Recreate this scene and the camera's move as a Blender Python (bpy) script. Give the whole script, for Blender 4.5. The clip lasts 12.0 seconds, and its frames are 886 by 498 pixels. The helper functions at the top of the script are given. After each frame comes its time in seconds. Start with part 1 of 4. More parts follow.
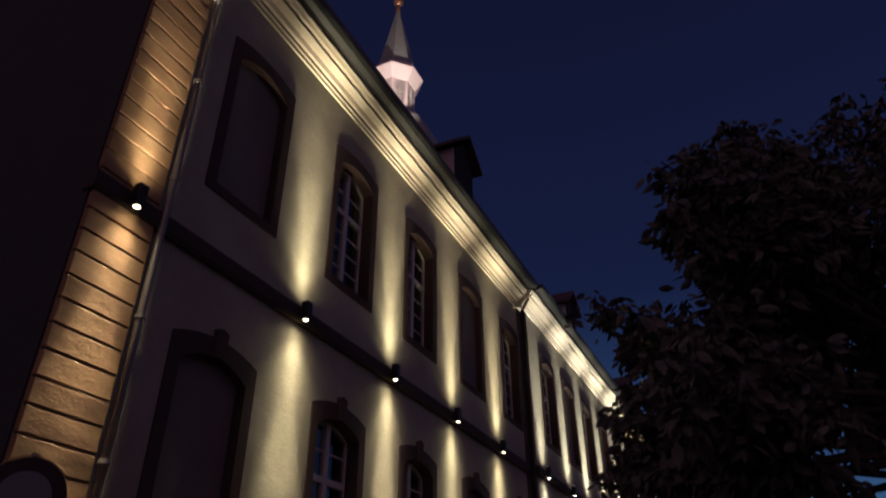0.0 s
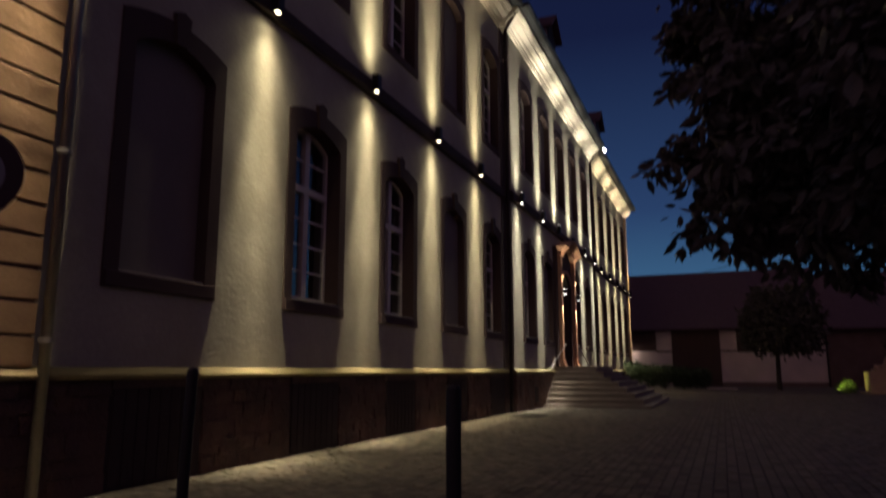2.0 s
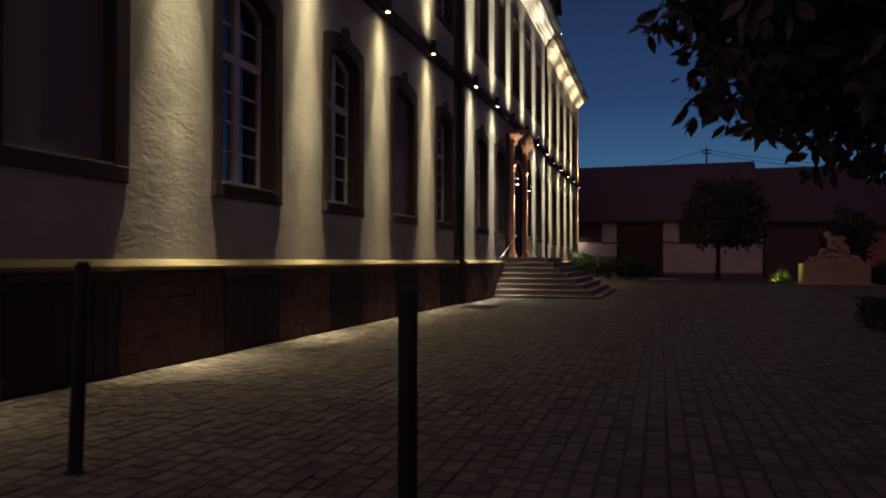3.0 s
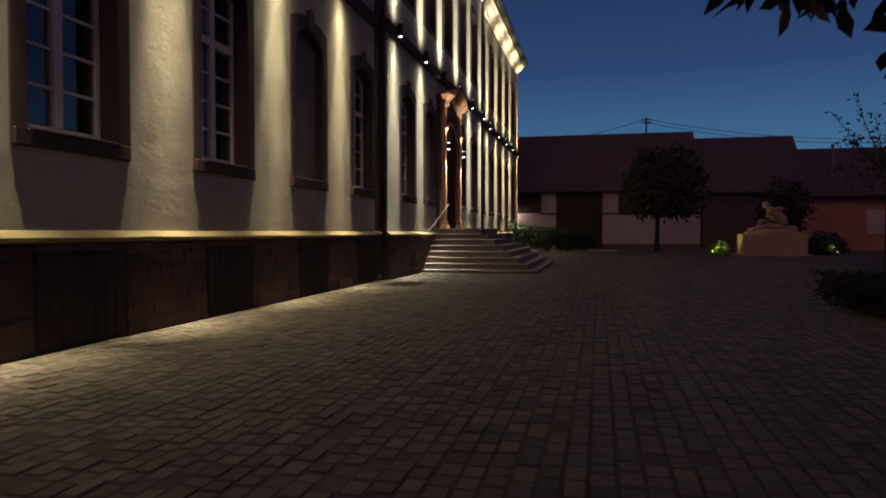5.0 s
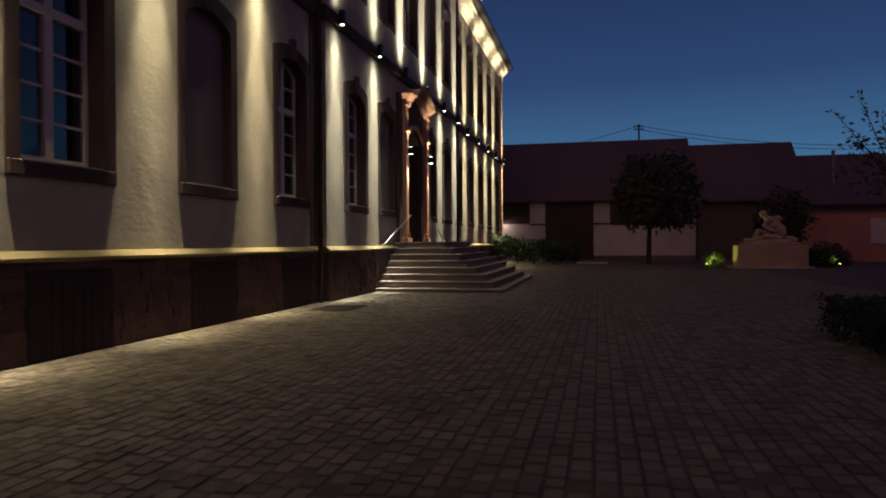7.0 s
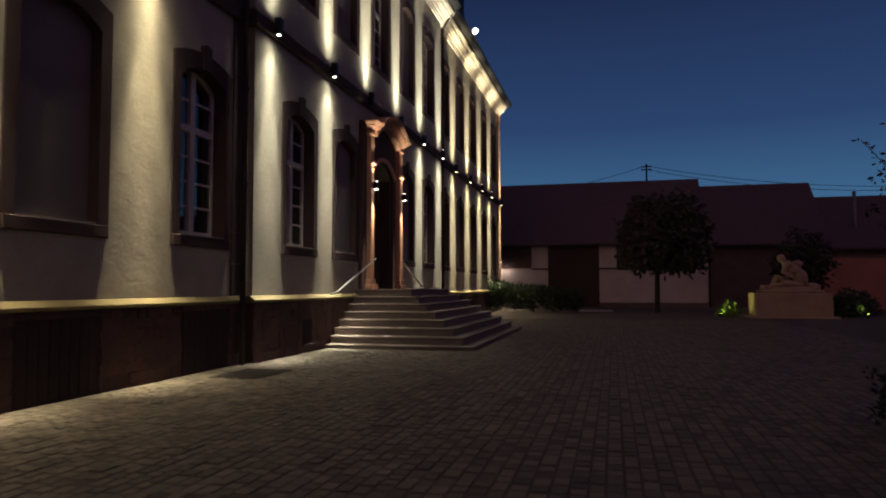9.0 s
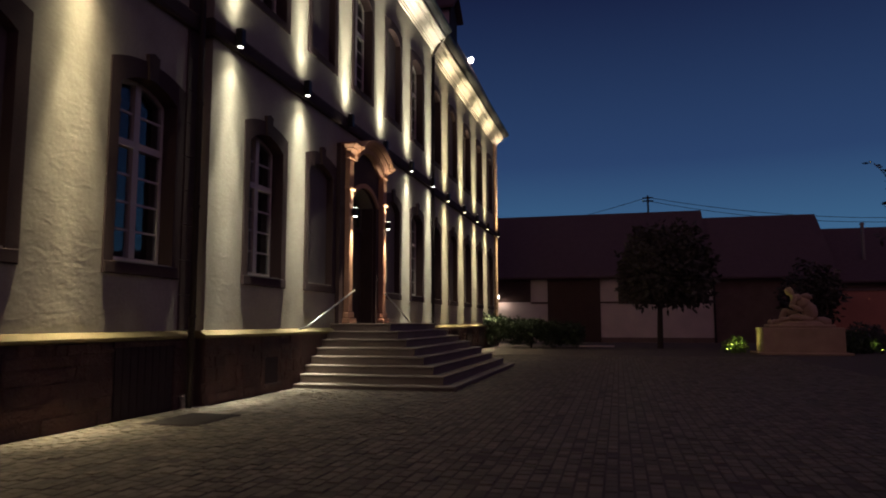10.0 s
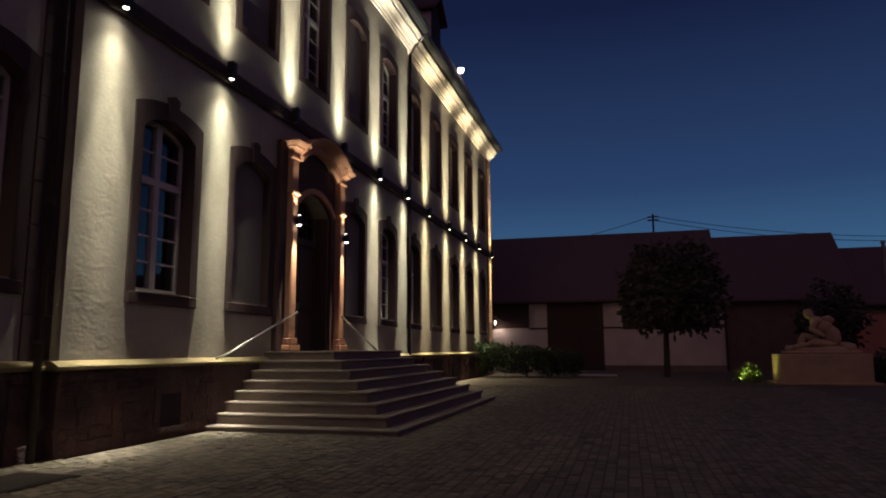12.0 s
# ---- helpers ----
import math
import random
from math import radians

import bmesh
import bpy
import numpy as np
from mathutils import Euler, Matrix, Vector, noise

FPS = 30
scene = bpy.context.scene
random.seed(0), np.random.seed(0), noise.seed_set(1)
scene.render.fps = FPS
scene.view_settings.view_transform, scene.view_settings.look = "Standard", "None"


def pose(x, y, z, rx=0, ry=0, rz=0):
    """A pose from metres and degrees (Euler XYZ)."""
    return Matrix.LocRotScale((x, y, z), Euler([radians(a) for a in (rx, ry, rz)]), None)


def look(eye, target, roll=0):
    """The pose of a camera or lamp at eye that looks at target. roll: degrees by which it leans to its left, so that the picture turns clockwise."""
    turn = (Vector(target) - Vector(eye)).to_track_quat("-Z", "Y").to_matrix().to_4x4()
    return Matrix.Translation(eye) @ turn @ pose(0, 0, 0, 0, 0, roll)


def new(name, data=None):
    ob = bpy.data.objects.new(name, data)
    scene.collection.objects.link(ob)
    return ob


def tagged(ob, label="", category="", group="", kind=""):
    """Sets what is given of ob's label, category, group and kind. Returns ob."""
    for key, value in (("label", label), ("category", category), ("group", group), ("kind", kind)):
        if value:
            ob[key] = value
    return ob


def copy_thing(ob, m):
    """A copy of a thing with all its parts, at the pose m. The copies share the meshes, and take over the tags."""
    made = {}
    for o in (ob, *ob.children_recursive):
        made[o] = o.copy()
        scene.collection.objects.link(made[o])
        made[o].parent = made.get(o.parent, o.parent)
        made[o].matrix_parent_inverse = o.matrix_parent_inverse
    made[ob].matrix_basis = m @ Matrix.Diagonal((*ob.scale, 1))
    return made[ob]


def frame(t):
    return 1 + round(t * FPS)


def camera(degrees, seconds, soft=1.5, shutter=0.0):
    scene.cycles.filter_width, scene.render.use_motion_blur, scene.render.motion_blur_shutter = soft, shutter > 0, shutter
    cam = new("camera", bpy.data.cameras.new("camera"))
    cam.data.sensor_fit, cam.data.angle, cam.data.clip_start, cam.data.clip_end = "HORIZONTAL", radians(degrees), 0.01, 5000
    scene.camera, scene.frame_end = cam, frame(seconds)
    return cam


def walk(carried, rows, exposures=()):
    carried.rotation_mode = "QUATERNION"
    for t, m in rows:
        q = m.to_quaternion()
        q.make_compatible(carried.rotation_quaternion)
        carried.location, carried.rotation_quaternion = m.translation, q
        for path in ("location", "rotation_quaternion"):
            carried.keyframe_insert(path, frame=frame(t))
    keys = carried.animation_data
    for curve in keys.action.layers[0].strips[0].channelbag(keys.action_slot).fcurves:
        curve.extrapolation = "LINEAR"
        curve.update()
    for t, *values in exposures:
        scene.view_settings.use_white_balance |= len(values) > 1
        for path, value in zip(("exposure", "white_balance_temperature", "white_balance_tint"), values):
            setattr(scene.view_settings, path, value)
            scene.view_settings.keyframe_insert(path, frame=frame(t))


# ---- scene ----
cam = camera(65.5, 12.0, soft=1.9, shutter=0.5)
PATH = [
    (0, (0.212, -0.65, 1.295), (-0.514, 0.894, 2.339), -0.4),
    (0.5, (0.055, -0.579, 1.269), (-0.689, 1.033, 2.189), -0.3),
    (1, (-0.173, -0.444, 1.271), (-0.939, 1.236, 2.04), 0.4),
    (1.5, (-0.462, -0.261, 1.198), (-1.211, 1.491, 1.803), 0.1),
    (2, (-0.738, 0.188, 1.172), (-1.47, 2.016, 1.52), -0.1),
    (2.5, (-0.97, 0.535, 1.215), (-1.639, 2.416, 1.338), 0.3),
    (3, (-1.111, 1.066, 1.211), (-1.712, 2.974, 1.244), 0.1),
    (3.5, (-1.214, 1.539, 1.198), (-1.773, 3.46, 1.184), 0.1),
    (3.7, (-1.243, 1.748, 1.202), (-1.768, 3.678, 1.176), 0.0),
    (5.5, (-1.109, 3.906, 1.194), (-1.545, 5.857, 1.145), -0.1),
    (6, (-0.982, 4.515, 1.223), (-1.418, 6.466, 1.178), -0.3),
    (6.5, (-0.688, 5.267, 1.236), (-1.126, 7.217, 1.201), -0.3),
    (7, (-0.458, 5.979, 1.293), (-0.899, 7.929, 1.275), -0.3),
    (8.8, (0.107, 8.849, 1.39), (-0.37, 10.79, 1.471), 0.2),
    (9, (0.139, 9.133, 1.39), (-0.339, 11.072, 1.5), -0.1),
    (9.5, (0.296, 9.856, 1.374), (-0.188, 11.788, 1.556), -0.2),
    (10, (0.37, 10.58, 1.369), (-0.118, 12.509, 1.579), -0.1),
    (10.5, (0.514, 11.35, 1.366), (0.016, 13.273, 1.597), -0.1),
    (11, (0.647, 12.124, 1.367), (0.142, 14.043, 1.617), -0.2),
    (11.5, (0.786, 12.872, 1.351), (0.29, 14.791, 1.622), -0.3),
    (12, (0.822, 13.629, 1.352), (0.31, 15.541, 1.64), -0.3),
]
walk(cam, [(t, look(eye, target, roll)) for t, eye, target, roll in PATH], exposures=[(0, -0.05), (2, -0.1), (3.5, 0.08), (6, 0.22), (9, 0.08), (12, -0.05)])

G = -0.12            # ground level
XA, XB = -7.1, -6.9  # facade planes: wings and projecting middle


# ---------------------------------------------------------------- sky and large lights
world = bpy.data.worlds.new("dusk_sky")
scene.world = world
world.use_nodes = True
wn, wl = world.node_tree.nodes, world.node_tree.links
wn.clear()
w_out = wn.new("ShaderNodeOutputWorld")
w_bg = wn.new("ShaderNodeBackground")
w_tc = wn.new("ShaderNodeTexCoord")
w_sep = wn.new("ShaderNodeSeparateXYZ")
w_ramp = wn.new("ShaderNodeValToRGB")
wl.new(w_tc.outputs["Generated"], w_sep.inputs[0])
wl.new(w_sep.outputs["Z"], w_ramp.inputs[0])
w_map = wn.new("ShaderNodeMapRange")
w_map.interpolation_type = "SMOOTHSTEP"
w_map.inputs[1].default_value, w_map.inputs[2].default_value = 0.35, -0.50
w_mix = wn.new("ShaderNodeMix")
w_mix.data_type = "RGBA"
w_mix.inputs[7].default_value = (0.038, 0.0235, 0.051, 1)  # dim haze over the other half of the sky
w_dot = wn.new("ShaderNodeVectorMath")
w_dot.operation = "DOT_PRODUCT"
w_dot.inputs[1].default_value = (-0.6, 0.8, 0.0)
wl.new(w_tc.outputs["Generated"], w_dot.inputs[0])
wl.new(w_dot.outputs["Value"], w_map.inputs[0])
wl.new(w_map.outputs[0], w_mix.inputs[0])
wl.new(w_ramp.outputs[0], w_mix.inputs[6])
w_fill = wn.new("ShaderNodeMapRange")
w_fill.interpolation_type = "SMOOTHSTEP"
w_fill.inputs[1].default_value, w_fill.inputs[2].default_value = -0.1, -0.9
w_south = wn.new("ShaderNodeVectorMath")
w_south.operation = "DOT_PRODUCT"
w_south.inputs[1].default_value = (0.1, 0.995, 0.0)
w_lit = wn.new("ShaderNodeMix")
w_lit.data_type = "RGBA"
w_lit.inputs[7].default_value = (0.072, 0.042, 0.057, 1)  # warm fill added to the unseen southern sky, brightening the barn fronts
wl.new(w_tc.outputs["Generated"], w_south.inputs[0])
wl.new(w_south.outputs["Value"], w_fill.inputs[0])
wl.new(w_fill.outputs[0], w_lit.inputs[0])
wl.new(w_mix.outputs[2], w_lit.inputs[6])
wl.new(w_lit.outputs[2], w_bg.inputs[0])
wl.new(w_bg.outputs[0], w_out.inputs[0])
sky_stops = [(0.0, (0.036, 0.094, 0.160)), (0.10, (0.027, 0.075, 0.145)), (0.22, (0.0135, 0.031, 0.082)), (0.45, (0.0046, 0.0076, 0.028)), (0.75, (0.0034, 0.0046, 0.018)), (1.0, (0.0034, 0.0046, 0.018))]
w_ramp.color_ramp.elements[0].position, w_ramp.color_ramp.elements[0].color = sky_stops[0][0], (*sky_stops[0][1], 1)
w_ramp.color_ramp.elements[1].position, w_ramp.color_ramp.elements[1].color = sky_stops[-1][0], (*sky_stops[-1][1], 1)
for p, c in sky_stops[1:-1]:
    w_ramp.color_ramp.elements.new(p).color = (*c, 1)
w_bg.inputs[1].default_value = 1.7

WARM, COOL, AMBER = (1.0, 0.90, 0.60), (1.0, 0.985, 0.80), (1.0, 0.86, 0.60)


def spot(name, eye, target, watts, colour, degrees, blend=1.0, radius=0.012):
    d = bpy.data.lights.new(name, "SPOT")
    d.energy, d.color, d.spot_size, d.spot_blend, d.shadow_soft_size = watts, colour, radians(degrees), blend, radius
    ob = new(name, d)
    ob.matrix_world = look(eye, target)
    return ob


# ---------------------------------------------------------------- materials
def mat(name, base, rough=0.8, scale=6.0, var=0.25, bump=0.2, metal=0.0, stain=0.25, island=False, obj_rand=0.0, second=None, stretch=(1, 1, 1), spec=0.4, bump_dist=0.01, wavy=0.0):
    """A surface with fine grain, broad stains and relief."""
    m = bpy.data.materials.new(name)
    m.use_nodes = True
    n, l = m.node_tree.nodes, m.node_tree.links
    p = n["Principled BSDF"]
    mp = n.new("ShaderNodeMapping")
    geo = n.new("ShaderNodeNewGeometry")
    l.new(geo.outputs["Position"], mp.inputs[0])
    mp.inputs["Scale"].default_value = stretch
    fine, broad = n.new("ShaderNodeTexNoise"), n.new("ShaderNodeTexNoise")
    fine.inputs["Scale"].default_value, fine.inputs["Detail"].default_value = scale * 6, 6
    broad.inputs["Scale"].default_value, broad.inputs["Detail"].default_value = scale * 0.35, 4
    for t in (fine, broad):
        l.new(mp.outputs[0], t.inputs["Vector"])
    dark = tuple(c * (1 - var) for c in base)
    light = tuple(min(1, c * (1 + var)) for c in base)
    mix = n.new("ShaderNodeMix")
    mix.data_type = "RGBA"
    mix.inputs[6].default_value, mix.inputs[7].default_value = (*dark, 1), (*light, 1)
    l.new(fine.outputs["Fac"], mix.inputs[0])
    ramp = n.new("ShaderNodeMapRange")
    ramp.inputs[1].default_value, ramp.inputs[2].default_value = 0.35, 0.7
    ramp.inputs[3].default_value, ramp.inputs[4].default_value = 0.0, stain
    l.new(broad.outputs["Fac"], ramp.inputs[0])
    mix2 = n.new("ShaderNodeMix")
    mix2.data_type = "RGBA"
    s2 = second or tuple(c * 0.5 for c in base)
    l.new(mix.outputs[2], mix2.inputs[6])
    mix2.inputs[7].default_value = (*s2, 1)
    l.new(ramp.outputs[0], mix2.inputs[0])
    col = mix2.outputs[2]
    if island or obj_rand:
        rnd = n.new("ShaderNodeObjectInfo").outputs["Random"] if obj_rand else geo.outputs["Random Per Island"]
        hsv = n.new("ShaderNodeHueSaturation")
        mr = n.new("ShaderNodeMapRange")
        amount = obj_rand or 0.3
        mr.inputs[3].default_value, mr.inputs[4].default_value = 1 - amount, 1 + amount
        l.new(rnd, mr.inputs[0])
        l.new(mr.outputs[0], hsv.inputs["Value"])
        l.new(col, hsv.inputs["Color"])
        col = hsv.outputs[0]
    l.new(col, p.inputs["Base Color"])
    p.inputs["Roughness"].default_value, p.inputs["Metallic"].default_value = rough, metal
    p.inputs["Specular IOR Level"].default_value = spec
    if bump:
        b1, b2 = n.new("ShaderNodeBump"), n.new("ShaderNodeBump")
        b1.inputs["Strength"].default_value, b1.inputs["Distance"].default_value = bump, bump_dist
        b2.inputs["Strength"].default_value, b2.inputs["Distance"].default_value = bump, bump_dist * 5
        l.new(fine.outputs["Fac"], b1.inputs["Height"])
        l.new(broad.outputs["Fac"], b2.inputs["Height"])
        l.new(b2.outputs[0], b1.inputs["Normal"])
        if wavy:
            w3, b3 = n.new("ShaderNodeTexNoise"), n.new("ShaderNodeBump")
            w3.inputs["Scale"].default_value, w3.inputs["Detail"].default_value, w3.inputs["Distortion"].default_value = 5.0, 3, 0.8
            m3 = n.new("ShaderNodeMapping")
            m3.inputs["Scale"].default_value = (1, 0.7, 1.5)
            l.new(geo.outputs["Position"], m3.inputs[0])
            l.new(m3.outputs[0], w3.inputs["Vector"])
            b3.inputs["Strength"].default_value, b3.inputs["Distance"].default_value = wavy, 0.03
            l.new(w3.outputs["Fac"], b3.inputs["Height"])
            l.new(b3.outputs[0], b2.inputs["Normal"])
        l.new(b1.outputs[0], p.inputs["Normal"])
    return m


def glow(name, colour, strength):
    m = bpy.data.materials.new(name)
    m.use_nodes = True
    p = m.node_tree.nodes["Principled BSDF"]
    p.inputs["Base Color"].default_value = (*colour, 1)
    p.inputs["Emission Color"].default_value = (*colour, 1)
    p.inputs["Emission Strength"].default_value = strength
    return m


M_PLASTER = mat("lime_plaster", (0.43, 0.385, 0.30), 0.9, 3.0, 0.18, 0.3, stain=0.6, second=(0.28, 0.24, 0.18), bump_dist=0.012, wavy=0.19)
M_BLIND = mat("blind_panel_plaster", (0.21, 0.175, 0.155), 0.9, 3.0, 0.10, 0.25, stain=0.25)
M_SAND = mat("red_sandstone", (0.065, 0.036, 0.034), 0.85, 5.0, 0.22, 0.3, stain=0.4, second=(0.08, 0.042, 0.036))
M_PORTAL = mat("pink_sandstone", (0.52, 0.30, 0.19), 0.8, 5.0, 0.18, 0.25, stain=0.25, second=(0.30, 0.14, 0.10))
M_QUOIN = mat("quoin_sandstone", (0.41, 0.245, 0.125), 0.85, 4.0, 0.22, 0.4, stain=0.4, second=(0.25, 0.13, 0.075), obj_rand=0.14, stretch=(1, 1, 2.2))
M_JOINT = mat("dark_mortar", (0.08, 0.044, 0.039), 0.95, 8.0, 0.2, 0.3)
M_PLINTH = mat("plinth_sandstone", (0.096, 0.047, 0.041), 0.9, 5.0, 0.4, 1.0, stain=0.7, second=(0.045, 0.026, 0.027), obj_rand=0.15, bump_dist=0.04, wavy=0.5)
M_LEDGE = mat("ledge_stone", (0.175, 0.132, 0.058), 0.85, 5.0, 0.2, 0.3, stain=0.35)
M_STRING = mat("string_course_stone", (0.065, 0.046, 0.04), 0.9, 5.0, 0.2, 0.3)
M_CORNICE = mat("painted_cornice", (0.42, 0.35, 0.28), 0.7, 3.0, 0.06, 0.08, stain=0.15)
M_ROOF = mat("dark_roof_tiles", (0.15, 0.098, 0.102), 0.85, 8.0, 0.3, 0.4, island=True)
M_SLATE = mat("grey_slate", (0.40, 0.41, 0.37), 0.6, 8.0, 0.2, 0.2)
M_WHITE = mat("white_painted_wood", (0.70, 0.64, 0.55), 0.6, 6.0, 0.06, 0.08, stain=0.12)
M_LANTERN = mat("pale_pink_paint", (0.74, 0.62, 0.60), 0.7, 6.0, 0.06, 0.08, stain=0.12)
M_COPPER = mat("copper", (0.50, 0.26, 0.16), 0.4, 6.0, 0.15, 0.1, metal=0.8)
M_ZINC = mat("zinc_pipe", (0.30, 0.27, 0.24), 0.5, 6.0, 0.15, 0.1, metal=0.6)
M_DARKPIPE = mat("brown_pipe", (0.04, 0.028, 0.025), 0.7, 6.0, 0.15, 0.1, spec=0.2)
M_BLACK = mat("black_painted_metal", (0.018, 0.017, 0.018), 0.45, 8.0, 0.2, 0.1)
M_STEEL = mat("brushed_steel", (0.55, 0.53, 0.50), 0.3, 12.0, 0.1, 0.05, metal=0.9)
M_OAK = mat("dark_oak", (0.085, 0.055, 0.042), 0.6, 5.0, 0.3, 0.3, stretch=(1, 1, 0.15))
M_HATCH = mat("black_brown_boards", (0.045, 0.030, 0.031), 0.85, 5.0, 0.3, 0.3, stretch=(1, 1, 0.15), spec=0.15)
M_STEP = mat("step_stone", (0.24, 0.19, 0.155), 0.8, 5.0, 0.2, 0.3, stain=0.35, obj_rand=0.06)
M_SETT = mat("paving_setts", (0.172, 0.138, 0.100), 0.75, 7.0, 0.2, 0.35, stain=0.35, island=True)
M_SETT1 = mat("paving_sett", (0.172, 0.138, 0.100), 0.75, 7.0, 0.25, 0.35, stain=0.35, obj_rand=0.2)
M_SAND_JOINT = mat("sand_joint", (0.115, 0.088, 0.072), 0.95, 7.0, 0.25, 0.35)
M_BARN = mat("old_plaster", (0.74, 0.60, 0.53), 0.9, 2.0, 0.12, 0.3, stain=0.35)
M_BARNWOOD = mat("barn_boards", (0.075, 0.04, 0.032), 0.8, 4.0, 0.3, 0.3, stretch=(1, 1, 0.15))
# plaster of the unlit gable, its shade put into a near-black colour
M_GABLE = mat("shaded_gable", (0.06, 0.058, 0.06), 0.9, 3.0, 0.15, 0.3)
M_RUBBLE = mat("rubble_wall", (0.22, 0.15, 0.125), 0.9, 4.0, 0.3, 0.6, stain=0.4)
M_STATUE = mat("pale_statue_stone", (0.52, 0.36, 0.235), 0.85, 5.0, 0.15, 0.25, stain=0.35)
M_LEAF = mat("dark_leaf", (0.115, 0.108, 0.085), 0.55, 9.0, 0.25, 0.0, island=True)
M_HEDGE = mat("hedge_leaf", (0.045, 0.065, 0.028), 0.5, 9.0, 0.25, 0.0, island=True)
M_SHRUB = mat("shrub_leaf", (0.12, 0.16, 0.05), 0.5, 9.0, 0.25, 0.0, island=True)
M_FARLEAF = mat("dull_leaf", (0.085, 0.075, 0.055), 0.7, 9.0, 0.25, 0.0, island=True)
M_DARKWALL = mat("dark_rubble", (0.17, 0.11, 0.095), 0.9, 4.0, 0.3, 0.6, stain=0.4)
M_BARK = mat("bark", (0.06, 0.045, 0.035), 0.9, 6.0, 0.3, 0.6, stretch=(1, 1, 0.3))
M_ROOM = mat("unlit_room", (0.05, 0.05, 0.05), 0.9, 3.0, 0.1, 0.0)
M_LENS_W = glow("warm_lens", (1.0, 0.86, 0.55), 9.0)
M_LENS_C = glow("cool_lens", (1.0, 0.95, 0.85), 9.0)
M_LENS_OFF = mat("unlit_lens", (0.3, 0.3, 0.3), 0.2, 8.0, 0.05, 0.0)
M_FLOOD = glow("floodlight_lens", (1.0, 0.86, 0.78), 60.0)
M_GREEN = glow("green_lens", (0.75, 1.0, 0.15), 6.0)
M_GLASS = bpy.data.materials.new("window_glass")
M_GLASS.use_nodes = True
gp = M_GLASS.node_tree.nodes["Principled BSDF"]
gp.inputs["Base Color"].default_value = (0.9, 0.95, 1.0, 1)
gp.inputs["Roughness"].default_value = 0.03
gp.inputs["Transmission Weight"].default_value = 1.0
gp.inputs["IOR"].default_value = 1.5


# ---------------------------------------------------------------- mesh helpers
def mesh(name, bm, material, smooth=False):
    me = bpy.data.meshes.new(name)
    bmesh.ops.recalc_face_normals(bm, faces=bm.faces)
    bm.to_mesh(me)
    bm.free()
    me.materials.append(material)
    if smooth:
        for f in me.polygons:
            f.use_smooth = True
    return me


def part(name, bm, material, parent, label="", smooth=False):
    ob = new(name, mesh(name, bm, material, smooth))
    ob.parent = parent
    return tagged(ob, label)


def thing(name, bm, material, label, category, group="", kind="", smooth=False):
    return tagged(new(name, mesh(name, bm, material, smooth)), label, category, group, kind)


def empty(name, label, category, group="", kind="", at=(0, 0, 0)):
    ob = new(name)
    ob.location = at
    ob.empty_display_size = 0.2
    return tagged(ob, label, category, group, kind)


def box(bm, x0, x1, y0, y1, z0, z1, bevel=0.0):
    r = bmesh.ops.create_cube(bm, size=1.0)
    vs = r["verts"]
    bmesh.ops.scale(bm, vec=(x1 - x0, y1 - y0, z1 - z0), verts=vs)
    bmesh.ops.translate(bm, vec=((x0 + x1) / 2, (y0 + y1) / 2, (z0 + z1) / 2), verts=vs)
    if bevel:
        es = list({e for v in vs for e in v.link_edges})
        bmesh.ops.bevel(bm, geom=es, offset=bevel, segments=1, affect="EDGES")
    return bm


def boxed(*a, bevel=0.0):
    return box(bmesh.new(), *a, bevel=bevel)


def tube(bm, p0, p1, r0, r1=None, n=10):
    p0, p1 = Vector(p0), Vector(p1)
    d = p1 - p0
    r = bmesh.ops.create_cone(bm, cap_ends=True, segments=n, radius1=r0, radius2=r0 if r1 is None else r1, depth=d.length)
    bmesh.ops.transform(bm, matrix=Matrix.Translation((p0 + p1) / 2) @ d.to_track_quat("Z", "Y").to_matrix().to_4x4(), verts=r["verts"])
    return bm


def prism_x(bm, pts, x0, x1):
    """A closed outline of (y, z) points made solid between x0 and x1."""
    a = [bm.verts.new((x0, y, z)) for y, z in pts]
    b = [bm.verts.new((x1, y, z)) for y, z in pts]
    bm.faces.new(a)
    bm.faces.new(b[::-1])
    for i in range(len(pts)):
        j = (i + 1) % len(pts)
        bm.faces.new((a[i], a[j], b[j], b[i]))
    return bm


def prism_y(bm, pts, y0, y1):
    """A closed outline of (x, z) points made solid between y0 and y1."""
    a = [bm.verts.new((x, y0, z)) for x, z in pts]
    b = [bm.verts.new((x, y1, z)) for x, z in pts]
    bm.faces.new(a)
    bm.faces.new(b[::-1])
    for i in range(len(pts)):
        j = (i + 1) % len(pts)
        bm.faces.new((a[i], a[j], b[j], b[i]))
    return bm


def arch(yc, half, spring, crown, n=10):
    """Points of a segmental arch from the left springing to the right."""
    rise = crown - spring
    r = (half * half + rise * rise) / (2 * rise)
    a = math.asin(min(1, half / r))
    return [(yc + r * math.sin(-a + 2 * a * i / n), crown - r + r * math.cos(-a + 2 * a * i / n)) for i in range(n + 1)]


# ---------------------------------------------------------------- ground
gm = bmesh.new()
vs = [gm.verts.new((x, y, G - 0.007)) for x, y in ((-400, -300), (400, -300), (400, 700), (-400, 700))]
gm.faces.new(vs)
thing("ground", gm, M_SAND_JOINT, "dark sandy ground of the courtyard reaching far off", "ground", kind="structure")

